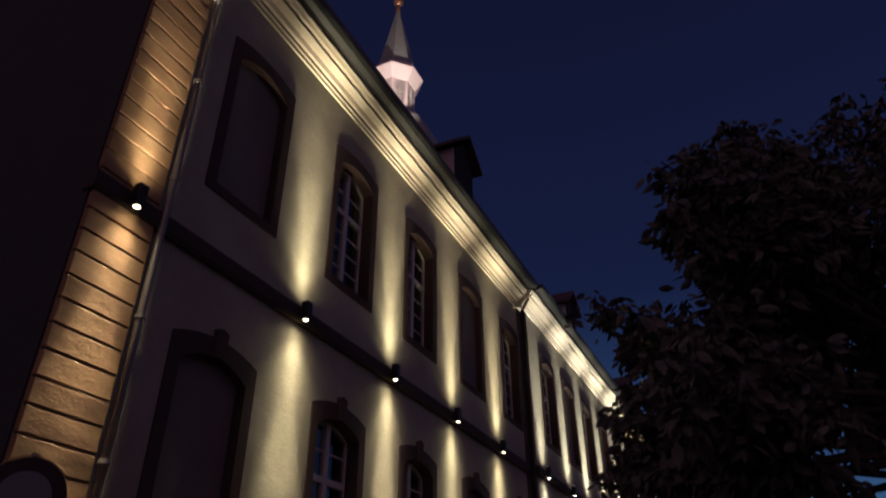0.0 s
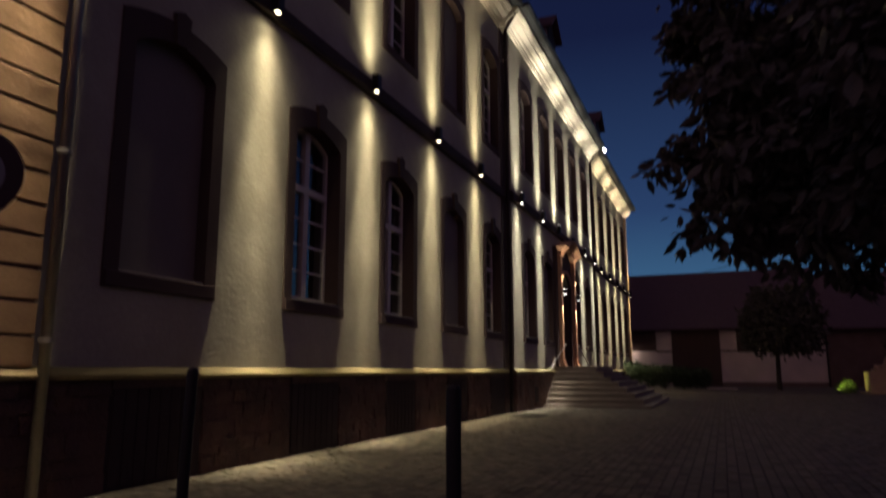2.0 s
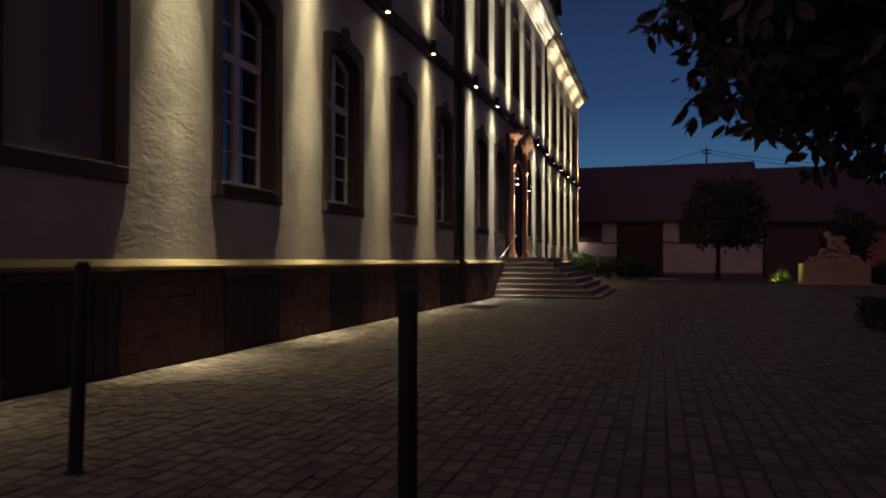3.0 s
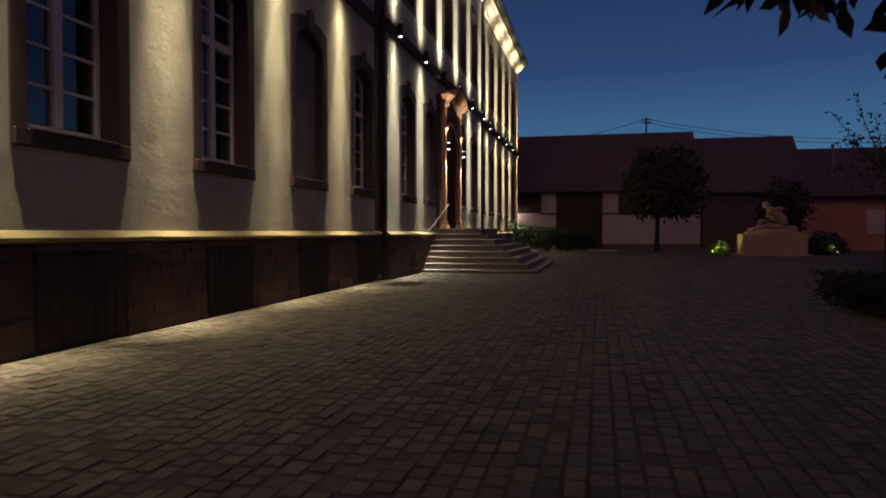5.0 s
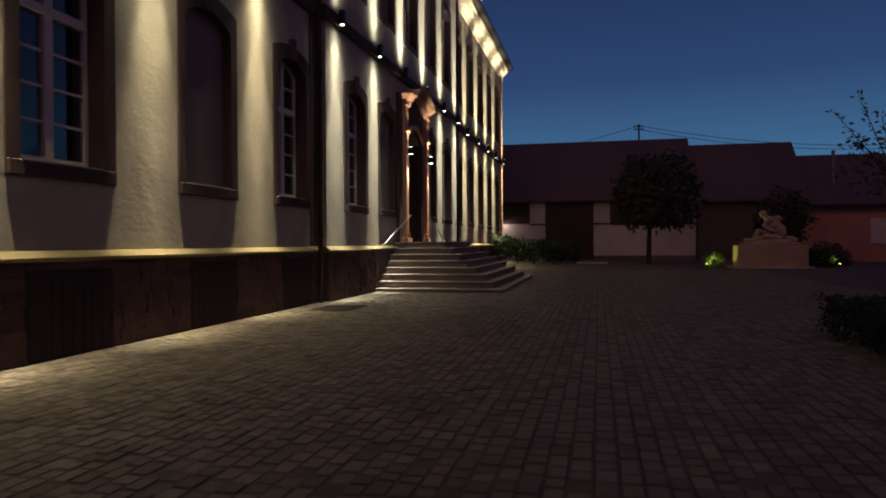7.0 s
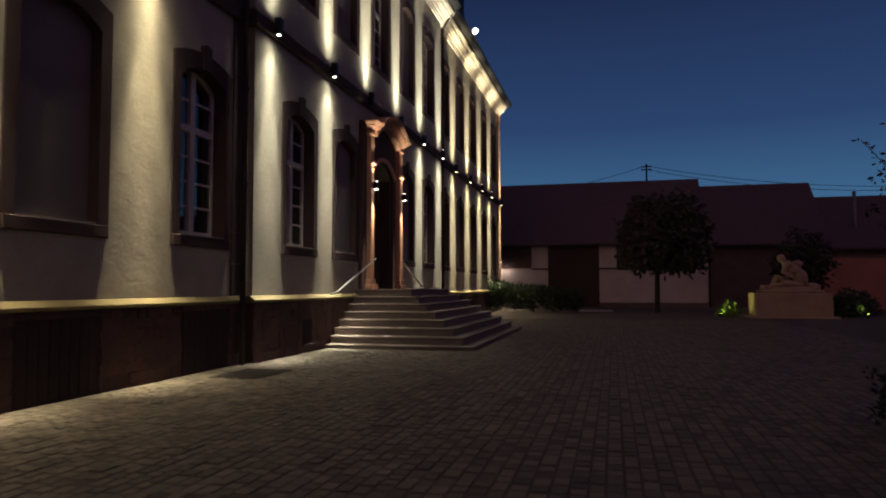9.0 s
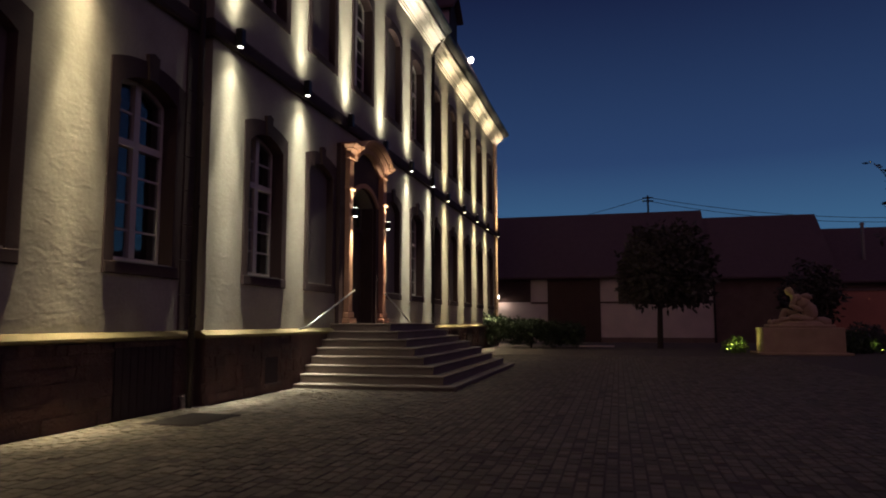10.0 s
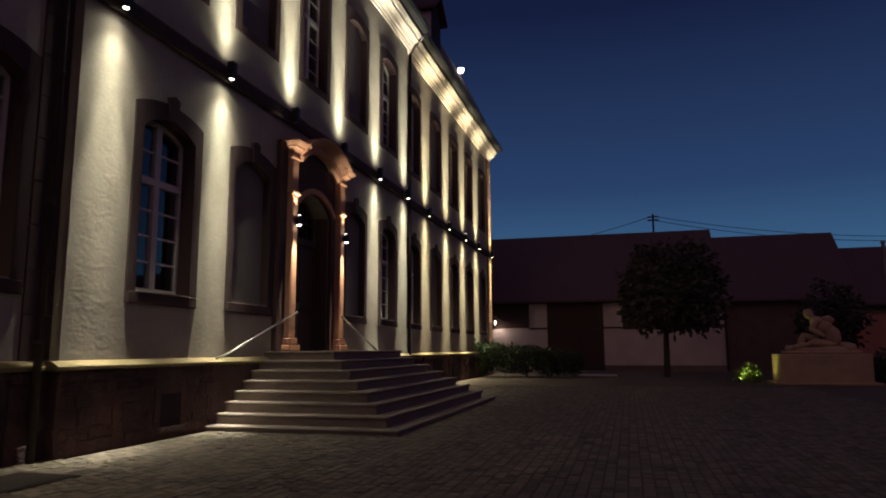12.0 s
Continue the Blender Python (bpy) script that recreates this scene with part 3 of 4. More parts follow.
def portal():
    e = empty("portal", "pink sandstone portal with pilasters and an arched hood", "portal", kind="structure", at=(XB, DOOR_Y, 0))
    for s in (-1, 1):
        yc = s * 1.40
        part("pedestal", boxed(0, 0.34, yc - 0.26, yc + 0.26, LANDING, LANDING + 0.14, bevel=0.02), M_PORTAL, e)
        part("base", boxed(0, 0.29, yc - 0.21, yc + 0.21, LANDING + 0.14, LANDING + 0.3, bevel=0.03), M_PORTAL, e)
        part("pilaster", boxed(0, 0.25, yc - 0.155, yc + 0.155, LANDING + 0.3, 5.88, bevel=0.02), M_PORTAL, e)
        part("panel", boxed(0.25, 0.258, yc - 0.10, yc + 0.10, LANDING + 0.55, 4.95, bevel=0.005), M_PORTAL, e)
        part("necking", boxed(0, 0.30, yc - 0.19, yc + 0.19, 4.98, 5.06, bevel=0.015), M_PORTAL, e)
        part("capital", moulded(yc, ((0.17, 0.27, 5.84), (0.185, 0.285, 5.86), (0.185, 0.285, 5.90), (0.165, 0.265, 5.92), (0.165, 0.265, 5.98), (0.18, 0.285, 6.02), (0.21, 0.32, 6.06), (0.25, 0.37, 6.09), (0.26, 0.38, 6.10), (0.26, 0.38, 6.12), (0.285, 0.41, 6.14), (0.32, 0.46, 6.17), (0.34, 0.49, 6.20), (0.35, 0.50, 6.205), (0.35, 0.50, 6.25))), M_PORTAL, e)
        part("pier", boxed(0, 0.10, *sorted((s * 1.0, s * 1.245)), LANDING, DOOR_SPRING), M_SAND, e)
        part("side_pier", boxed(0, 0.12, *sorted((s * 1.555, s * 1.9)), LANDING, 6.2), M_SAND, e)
    # arched hood between the capitals, in stepped mouldings
    for d, o0, o1 in ((0.30, 0.0, 0.07), (0.33, 0.07, 0.10), (0.31, 0.10, 0.16), (0.35, 0.16, 0.18), (0.39, 0.18, 0.20), (0.44, 0.20, 0.22), (0.45, 0.22, 0.26), (0.50, 0.26, 0.28), (0.54, 0.28, 0.30), (0.57, 0.30, 0.36)):
        bm = bmesh.new()
        a, b = arch(0, 1.12 + o0 * 0.5, 5.86 + o0, 6.30 + o0, 20), arch(0, 1.12 + o1 * 0.5, 5.86 + o1, 6.30 + o1, 20)
        for i in range(20):
            prism_x(bm, [a[i], a[i + 1], b[i + 1], b[i]], 0, d)
        part("hood", bm, M_PORTAL, e)
    bm = bmesh.new()
    a, b = arch(0, DOOR_HALF, DOOR_SPRING, DOOR_CROWN, 14), arch(0, 1.19, 5.86, 6.31, 14)
    for i in range(14):
        prism_x(bm, [a[i], a[i + 1], b[i + 1], b[i]], 0, 0.10)
    prism_x(bm, [(-1.19, DOOR_SPRING), (-DOOR_HALF, DOOR_SPRING), (-1.19, 5.86)], 0, 0.10)
    prism_x(bm, [(1.19, DOOR_SPRING), (DOOR_HALF, DOOR_SPRING), (1.19, 5.86)], 0, 0.10)
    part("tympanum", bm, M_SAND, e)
    a, b = arch(0, DOOR_HALF + 0.02, DOOR_SPRING, DOOR_CROWN, 14), arch(0, DOOR_HALF + 0.14, DOOR_SPRING + 0.06, DOOR_CROWN + 0.13, 14)
    bm = bmesh.new()
    for i in range(14):
        prism_x(bm, [a[i], a[i + 1], b[i + 1], b[i]], 0.10, 0.17)
    part("inner_arch", bm, M_PORTAL, e)


portal()
d = empty("door_1", "dark oak double entrance door under a glazed fanlight", "door", kind="structure", at=(XB, DOOR_Y, LANDING))
W = DOOR_HALF - 0.01
for s in (-1, 1):
    leaf = part("door_leaf", boxed(-0.44, -0.38, *sorted((s * 0.01, s * W)), 0.0, 2.72), M_OAK, d)
    for z0, z1 in ((0.2, 0.95), (1.1, 2.55)):
        part("panel", boxed(-0.38, -0.362, *sorted((s * 0.14, s * 0.84)), z0, z1, bevel=0.012), M_OAK, leaf)
    part("door_handle", tube(bmesh.new(), (-0.36, s * 0.06, 1.05), (-0.32, s * 0.06, 1.2), 0.012), M_STEEL, leaf)
part("transom", boxed(-0.46, -0.32, -W, W, 2.72, 2.88), M_OAK, d)
bm = bmesh.new()
prism_x(bm, arch(0, W, DOOR_SPRING - LANDING, DOOR_CROWN - LANDING) + [(W, 2.88), (-W, 2.88)], -0.41, -0.404)
part("fanlight", bm, M_GLASS, d)
for y in (-0.5, 0, 0.5):
    part("glazing_bar", boxed(-0.43, -0.39, y - 0.02, y + 0.02, 2.88, 3.72), M_OAK, d)
part("glazing_bar", boxed(-0.43, -0.39, -W, W, 3.28, 3.32), M_OAK, d)
# dark sheets over the plaster reveals carry the doorway's shade in their colour
part("reveal", boxed(-0.37, -0.002, -W, -W + 0.015, 0.0, DOOR_SPRING - LANDING), M_OAK, d, "flat dark sheet on the reveal, doorway shade put into its colour")
part("reveal", boxed(-0.37, -0.002, W - 0.015, W, 0.0, DOOR_SPRING - LANDING), M_OAK, d, "flat dark sheet on the reveal, doorway shade put into its colour")

for s in (-1, 1):
    y = DOOR_Y + s * 1.40
    e = empty("portal_lamp", "black cylinder lamp on a portal pilaster shining up and down", "wall lamp", "portal lamps", at=(XB + 0.36, y, 4.36))
    part("housing", tube(bmesh.new(), (0, 0, -0.11), (0, 0, 0.11), 0.075, n=18), M_BLACK, e, smooth=False)
    part("bracket", boxed(-0.10, -0.05, -0.03, 0.03, -0.03, 0.03), M_BLACK, e)
    part("lens", tube(bmesh.new(), (0, 0, -0.118), (0, 0, -0.108), 0.06, n=16), M_LENS_C, e, "glowing round lens")
    part("lens", tube(bmesh.new(), (0, 0, 0.108), (0, 0, 0.118), 0.06, n=16), M_LENS_C, e, "glowing round lens")
    spot("lamp_light", (XB + 0.37, y, 4.22), (XB + 0.29, y, 1.6), 850, (1.0, 0.84, 0.62), 34)
    spot("lamp_light", (XB + 0.37, y, 4.50), (XB + 0.34, y, 6.0), 190, (1.0, 0.84, 0.62), 52)

# ---------------------------------------------------------------- entrance steps and rails
e = empty("entrance_steps", "broad flight of stone steps descending on three sides", "steps", at=(0, 0, G))
FIRST = 0.10
RISE = (LANDING - G - FIRST) / 7
for i in range(8):
    t = 0.31 * i
    top, low = FIRST + RISE * i, (FIRST + RISE * (i - 1) if i else -0.05)
    bm = boxed(XB + 0.02 - 0.001 * i, -3.08 - t, 25.13 + t, 33.92 - t, low, top - 0.055)
    box(bm, XB + 0.02 - 0.001 * i, -3.05 - t, 25.1 + t, 33.95 - t, top - 0.055, top, bevel=0.014)
    part("step", bm, M_STEP, e)
for s in (-1, 1):
    r = empty("handrail", "slim steel handrail sloping beside the entrance steps", "handrail", "handrails", at=(XB + 0.2, DOOR_Y + s * 1.25, 0))
    a, b = (0.12, s * 0.12, 2.2), (0.12, s * 2.95, 1.26)
    part("rail", tube(bmesh.new(), a, b, 0.024), M_STEEL, r, smooth=True)
    part("end_knob", tube(bmesh.new(), (0.12, s * 0.05, 2.215), (0.12, s * 0.13, 2.2), 0.035), M_STEEL, r)
    part("foot", tube(bmesh.new(), b, (-0.08, s * 2.95, 1.2), 0.02), M_STEEL, r)

# ---------------------------------------------------------------- plinth with cellar hatches
HATCH = [10.2, 13.5, 16.85, 20.25]
VENTS = [24.05, 35.2]
plinth = empty("trim_plinth", "rough red-brown sandstone plinth along the facade", "plinth", kind="structure")
part("core", boxed(XA - 0.1, XA + 0.07, Y_A - 0.05, Y_B0, G - 0.1, PLINTH_TOP - 0.12), M_JOINT, plinth)
part("core", boxed(XB - 0.1, XB + 0.07, Y_B0 - 0.06, Y_B1 + 0.06, G - 0.1, PLINTH_TOP - 0.121), M_JOINT, plinth)
part("core", boxed(XA - 0.1, XA + 0.07, Y_B1, Y_C + 0.05, G - 0.1, PLINTH_TOP - 0.122), M_JOINT, plinth)
rng = random.Random(5)
holes = [(y - 0.74, y + 0.74) for y in [6.75] + HATCH] + [(y - 0.42, y + 0.42) for y in VENTS] + [(25.5, 33.5)] + [(y - 0.74, y + 0.74) for y, b in C_WINDOWS]
holes.sort()


def stone_run(x, y0, y1):
    z, row = G - 0.02, 0
    for h in (0.24, 0.18, 0.27, 0.2, 0.16, 0.16):
        y = y0
        while y < y1 - 0.02:
            w = rng.choice((0.18, 0.3, 0.42, 0.6)) * rng.uniform(0.85, 1.2)
            if y + w > y1 - 0.25:
                w = y1 - y
            bm = boxed(0, 0.082 + rng.uniform(0, 0.026), 0.001, w - 0.001, 0.001, h - 0.001, bevel=0.012)
            for v in bm.verts:
                v.co += Vector((rng.uniform(-0.016, 0.016), rng.uniform(-0.014, 0.014), rng.uniform(-0.016, 0.016)))
            ob = part("stone", bm, M_PLINTH, plinth)
            ob.location = (x, y, z)
            y += w
        z += h


for x, y0, y1 in ((XA, Y_A - 0.05, Y_B0), (XB, Y_B0 - 0.06, Y_B1 + 0.06), (XA, Y_B1 + 0.1, Y_C + 0.05)):
    y = y0
    for a, b in holes:
        if a > y1 or b < y0:
            continue
        if a - y > 0.1:
            stone_run(x, y, a)
        y = b
    if y1 - y > 0.1:
        stone_run(x, y, y1)


def hatch(x, y, label):
    e = empty("cellar_hatch", label, "cellar hatch", "cellar hatches", at=(x, y, G))
    part("backing", boxed(0.0, 0.075, -0.74, 0.74, 0, 1.18), M_HATCH, e)
    for i in range(8):
        y0 = -0.7 + i * 0.175
        part("board", boxed(0.07, 0.095, y0 + 0.008, y0 + 0.167, 0.04, 1.1), M_HATCH, e)
    part("lintel", boxed(0.0, 0.115, -0.74, 0.74, 1.1, 1.19), M_PLINTH, e)


for y in [6.75] + HATCH + [c for c, b in C_WINDOWS]:
    hatch(XA, y, "dark boarded cellar hatch set in the sandstone plinth")
for y in VENTS:
    e = empty("cellar_vent", "small dark square cellar vent in the plinth", "vent", "cellar vents", at=(XB, y, G))
    part("frame", boxed(0.0, 0.10, -0.42, 0.42, 0.0, 1.2), M_PLINTH, e)
    part("grille", boxed(0.09, 0.105, -0.27, 0.27, 0.2, 0.75), M_HATCH, e)
    part("sill", boxed(0.08, 0.17, -0.33, 0.33, 0.12, 0.2), M_PLINTH, e)

# ---------------------------------------------------------------- roof lantern and floodlight
def octagon(bm, r0, z0, r1, z1):
    r = bmesh.ops.create_cone(bm, cap_ends=True, segments=8, radius1=r0, radius2=r1, depth=z1 - z0)
    bmesh.ops.translate(bm, vec=(0, 0, (z0 + z1) / 2), verts=r["verts"])
    bmesh.ops.rotate(bm, cent=(0, 0, 0), matrix=Matrix.Rotation(radians(22.5), 3, "Z"), verts=r["verts"])
    return bm


TX, TY, TZ = -12.9, 21.6, 20.0
t = empty("roof_lantern", "pale octagonal roof lantern with a slate spire and copper ball", "roof lantern", at=(TX, TY, TZ))
part("base", octagon(octagon(octagon(bmesh.new(), 2.9, -0.5, 2.5, 2.2), 2.5, 2.2, 1.9, 3.6), 1.9, 3.6, 1.1, 4.5), M_SLATE, t, "grey slate bell-shaped base")
part("drum", octagon(bmesh.new(), 1.02, 4.4, 1.02, 6.9), M_LANTERN, t)
part("eave", octagon(octagon(octagon(bmesh.new(), 1.06, 6.45, 1.12, 6.55), 1.12, 6.55, 1.45, 7.1), 1.45, 7.1, 1.02, 7.75), M_LANTERN, t)
part("spire", octagon(bmesh.new(), 1.05, 7.75, 0.09, 12.5), M_SLATE, t, "grey slate spire")
bm = tube(bmesh.new(), (0, 0, 12.3), (0, 0, 13.1), 0.15, 0.08)
r = bmesh.ops.create_uvsphere(bm, u_segments=14, v_segments=10, radius=0.3)
bmesh.ops.translate(bm, vec=(0, 0, 13.3), verts=r["verts"])
part("ball", bm, M_COPPER, t, "copper ball finial", smooth=True)
for i in range(8):
    bm = boxed(0.93, 0.965, -0.24, 0.24, 4.7, 6.3)
    bmesh.ops.rotate(bm, cent=(0, 0, 0), matrix=Matrix.Rotation(radians(45 * i), 3, "Z"), verts=bm.verts)
    wdw = part("window", bm, M_GLASS, t)
    bm = box(boxed(0.95, 0.985, -0.02, 0.02, 4.7, 6.3), 0.95, 0.985, -0.24, 0.24, 5.6, 5.64)
    bmesh.ops.rotate(bm, cent=(0, 0, 0), matrix=Matrix.Rotation(radians(45 * i), 3, "Z"), verts=bm.verts)
    part("glazing_bar", bm, M_WHITE, wdw)

FLOOD = (-8.05, 51.0, 17.5)
f = empty("floodlight", "bright floodlight fixed to the roof slope on a short arm", "floodlight", at=(FLOOD[0], FLOOD[1], roof_z(FLOOD[0])))
hz = FLOOD[2] - roof_z(FLOOD[0])
part("mast", tube(bmesh.new(), (0, 0, -0.1), (0, 0, hz - 0.1), 0.04), M_BLACK, f)
bm = bmesh.new()
bmesh.ops.create_uvsphere(bm, u_segments=16, v_segments=10, radius=0.16)
bmesh.ops.translate(bm, vec=(0, 0, hz), verts=bm.verts)
part("lens", bm, M_FLOOD, f, "glaring white lens")
LF = (-9.9, 17.9, 19.1)
e = empty("lantern_floodlight", "small black floodlight on the roof below the lantern", "floodlight", at=LF)
part("housing", boxed(-0.2, 0.2, -0.12, 0.12, -0.75, 0.1, bevel=0.02), M_BLACK, e)
part("lens", boxed(-0.16, 0.16, -0.09, 0.09, 0.1, 0.108), M_LENS_C, e)
spot("floodlight_beam", (LF[0], LF[1], LF[2] + 0.2), (TX + 0.3, TY + 0.2, TZ + 9.6), 5000, (1.0, 0.82, 0.74), 34)

# ---------------------------------------------------------------- barns behind the courtyard
BY = 62.0


def barn(name, x0, x1, ridge, eave, label):
    e = empty(name, label, "barn", "barns", at=(0, BY, 0))
    part("roof", prism_x(bmesh.new(), [(-0.5, eave - 0.1), (-0.5, eave + 0.05), (4.8, ridge), (10.2, eave), (10.2, eave - 0.15), (4.8, ridge - 0.25)], x0 - 0.2, x1 + 0.1), M_ROOF, e)
    return e


b1 = barn("barn", -14.0, 6.72, 9.95, 4.6, "long plastered barn with board doors under a dark roof")
part("wall", boxed(-14.0, 6.95, 0, 0.3, G - 0.1, 4.6), M_BARN, b1)
part("barn_door", boxed(-4.65, -0.85, -0.06, -0.004, G, 4.5), M_BARNWOOD, b1, "dark tall board doors")
for i in range(10):
    part("board", boxed(-4.6 + i * 0.37, -4.6 + i * 0.37 + 0.35, -0.09, -0.06, G + 0.02, 4.45), M_BARNWOOD, b1.children[-1] if b1.children[-1].name.startswith("barn_door") else b1)
part("shutter", boxed(-8.6, -5.9, -0.06, -0.004, 2.8, 4.55), M_BARNWOOD, b1, "reddish-brown boarded opening")
part("beam", boxed(-5.9, 0.4, -0.05, -0.004, 2.68, 2.8), M_BARNWOOD, b1)
part("eaves_beam", boxed(-14, 5.75, -0.1, -0.004, 4.45, 4.6), M_BARNWOOD, b1)
part("footing", boxed(-0.85, 6.95, -0.12, -0.004, G, 0.22), M_RUBBLE, b1)
loft = part("loft_boards", boxed(0.42, 5.7, -0.05, -0.004, 2.62, 4.449), M_BARNWOOD, b1, "dark boarded loft opening")
for i in range(14):
    part("board", boxed(0.44 + i * 0.375, 0.44 + i * 0.375 + 0.36, -0.075, -0.05, 2.64, 4.44), M_BARNWOOD, loft)
part("downpipe", tube(bmesh.new(), (6.9, -0.12, G), (6.9, -0.12, 4.4), 0.07), M_DARKPIPE, b1, "dark rain pipe")
b2 = barn("barn", 6.95, 14.7, 9.34, 4.4, "smaller dark barn with a rubble wall")
part("wall", boxed(6.96, 14.7, 0.1, 0.4, G - 0.1, 4.4), M_DARKWALL, b2)
b3 = barn("barn", 14.8, 44.0, 8.2, 4.0, "low dark barn at the end of the yard")
part("wall", boxed(14.8, 44.0, 0.1, 0.4, G - 0.1, 4.0), M_RUBBLE, b3)
e = empty("barn_lamp", "small lit wall lamp on the barn", "wall lamp", at=(-8.3, BY, 3.2))
part("arm", boxed(-0.03, 0.03, -0.2, 0.0, 0.1, 0.16), M_BLACK, e)
part("bulb", tube(bmesh.new(), (0, -0.2, -0.14), (0.03, -0.2, 0.1), 0.035, 0.05), M_LENS_C, e, "glowing white bulb")
spot("barn_lamp_light", (-8.3, BY - 0.45, 3.0), (-7.2, BY - 0.2, 1.6), 46, (1.0, 0.84, 0.74), 160)
# red wall whose plaster colour also carries an unseen lamp's orange light
gw = empty("garden_wall", "reddish plastered garden wall beside the barns, orange lamplight put into its colour", "wall", at=(0, 57.0, G))
part("wall", boxed(11.8, 26.0, 0, 0.3, 0, 3.3), mat("reddish_plaster_lamplit", (0.62, 0.26, 0.18), 0.9, 2.0, 0.15, 0.3, stain=0.4), gw)
part("coping", boxed(11.75, 26.0, -0.06, 0.36, 3.3, 3.42), M_RUBBLE, gw)
part("shutter", boxed(17.2, 18.3, -0.05, -0.003, 1.2, 2.9), M_BARN, gw, "pale closed shutter")

e = empty("vent_pipe", "pale metal vent pipe on the low barn roof", "vent pipe", at=(16.9, 63.5, 5.4))
part("pipe", tube(bmesh.new(), (0, 0, 0), (0, 0, 2.6), 0.11, n=14), M_ZINC, e)
part("cap", tube(bmesh.new(), (0, 0, 2.6), (0, 0, 2.75), 0.17, 0.10, n=14), M_ZINC, e)
thing("door_slab", boxed(-1.9, 0.1, 52.2, 52.9, G - 0.03, G + 0.07, bevel=0.01), M_BARN, "pale stone slab lying before the barn", "stone slab")

# pole with wires
a = empty("roof_mast", "electricity mast with insulators on the barn roof", "mast", at=(2.9, BY + 4.8, 9.8))
part("pole", tube(bmesh.new(), (0, 0, -0.2), (0, 0, 1.5), 0.075), M_BLACK, a)
for z in (1.05, 1.3):
    part("crossarm", boxed(-0.4, 0.4, -0.04, 0.04, z - 0.05, z + 0.05), M_BLACK, a)


def wire(p0, p1, sag):
    cu = bpy.data.curves.new("wire", "CURVE")
    cu.dimensions, cu.bevel_depth = "3D", 0.022
    sp = cu.splines.new("POLY")
    sp.points.add(16)
    for i in range(17):
        t = i / 16
        p = Vector(p0).lerp(Vector(p1), t)
        sp.points[i].co = (p.x, p.y, p.z - sag * 4 * t * (1 - t), 1)
    cu.materials.append(M_BLACK)
    return tagged(new("overhead_wire", cu), "thin black overhead wire between masts", "wire", "overhead wires")


wire((2.9, BY + 4.8, 11.15), (-12, BY + 8, 8.6), 0.3)
wire((2.9, BY + 4.8, 11.15), (30, BY + 9, 9.6), 1.0)
wire((2.9, BY + 4.8, 10.85), (30, BY + 9, 9.4), 1.1)

# plain wall added out of view to the east, darkening the panes' reflections
thing("wall_yard_east", boxed(27.0, 27.4, -34.0, 57.0, G - 0.1, 8.0), M_DARKWALL, "plain unseen wall added to darken the window reflections", "wall", kind="structure")

# ---------------------------------------------------------------- statue group on its pedestal
PX, PY = 8.25, 44.9
p = empty("pedestal", "long pale stone block pedestal under the statue", "pedestal", at=(PX, PY, G))
part("block", boxed(-1.65, 1.65, -0.9, 0.9, 0, 1.2, bevel=0.03), M_STATUE, p)
part("plinth_slab", boxed(-1.9, 1.9, -1.1, 1.1, 0, 0.1, bevel=0.02), M_STATUE, p)
bm = bmesh.new()


def blob(c, s, rot=(0, 0, 0)):
    r = bmesh.ops.create_icosphere(bm, subdivisions=3, radius=1)
    m = Matrix.LocRotScale(c, Euler([radians(a) for a in rot]), s)
    bmesh.ops.transform(bm, matrix=m, verts=r["verts"])


box(bm, -1.35, 1.4, -0.6, 0.6, 1.19, 1.34, bevel=0.05)
blob((0.1, 0, 1.36), (1.15, 0.55, 0.2))                      # rocky base
blob((1.0, 0, 1.45), (0.36, 0.4, 0.24), (0, 8, 20))          # rock behind the back
blob((-0.75, 0.1, 1.4), (0.45, 0.4, 0.16), (0, 6, 0))
blob((0.47, 0.02, 1.95), (0.33, 0.36, 0.52), (0, -20, 0))    # rounded back
blob((0.2, 0, 2.3), (0.36, 0.36, 0.34), (0, -35, 0))         # chest
blob((-0.02, 0, 2.5), (0.24, 0.36, 0.22), (0, -20, 0))       # shoulders
blob((0.36, -0.1, 2.58), (0.26, 0.2, 0.15), (0, 12, 0))      # bundle on the shoulder
blob((-0.2, 0, 2.68), (0.12, 0.12, 0.16), (0, -25, 0))       # neck
blob((-0.32, 0, 2.83), (0.17, 0.16, 0.2), (0, -20, 0))       # head
blob((-0.22, -0.3, 2.34), (0.11, 0.11, 0.3), (0, 28, 0))     # upper arm
blob((-0.12, -0.36, 2.06), (0.3, 0.1, 0.1), (0, 30, 0))      # forearm
blob((0.05, -0.26, 1.62), (0.56, 0.19, 0.17), (0, 4, 0))     # lying thigh
blob((-0.62, -0.26, 1.56), (0.3, 0.12, 0.11), (0, -12, 0))   # lying shin
blob((-0.12, 0.2, 1.82), (0.5, 0.17, 0.16), (0, 22, 0))      # raised thigh
blob((-0.58, 0.2, 1.74), (0.13, 0.13, 0.36), (0, 25, 0))     # raised shin
blob((-0.86, -0.2, 1.5), (0.2, 0.12, 0.09))                  # foot
blob((-1.18, -0.1, 1.42), (0.12, 0.16, 0.16))                # small stone
for v in bm.verts:
    if v.co.z > 1.36:
        v.co += v.normal * (noise.noise(v.co * 3.2) * 0.05 + noise.noise(v.co * 9.0) * 0.025)
bmesh.ops.translate(bm, vec=(PX, PY, G), verts=bm.verts)
thing("statue", bm, M_STATUE, "weathered pale stone statue group on a pedestal", "statue", smooth=True)


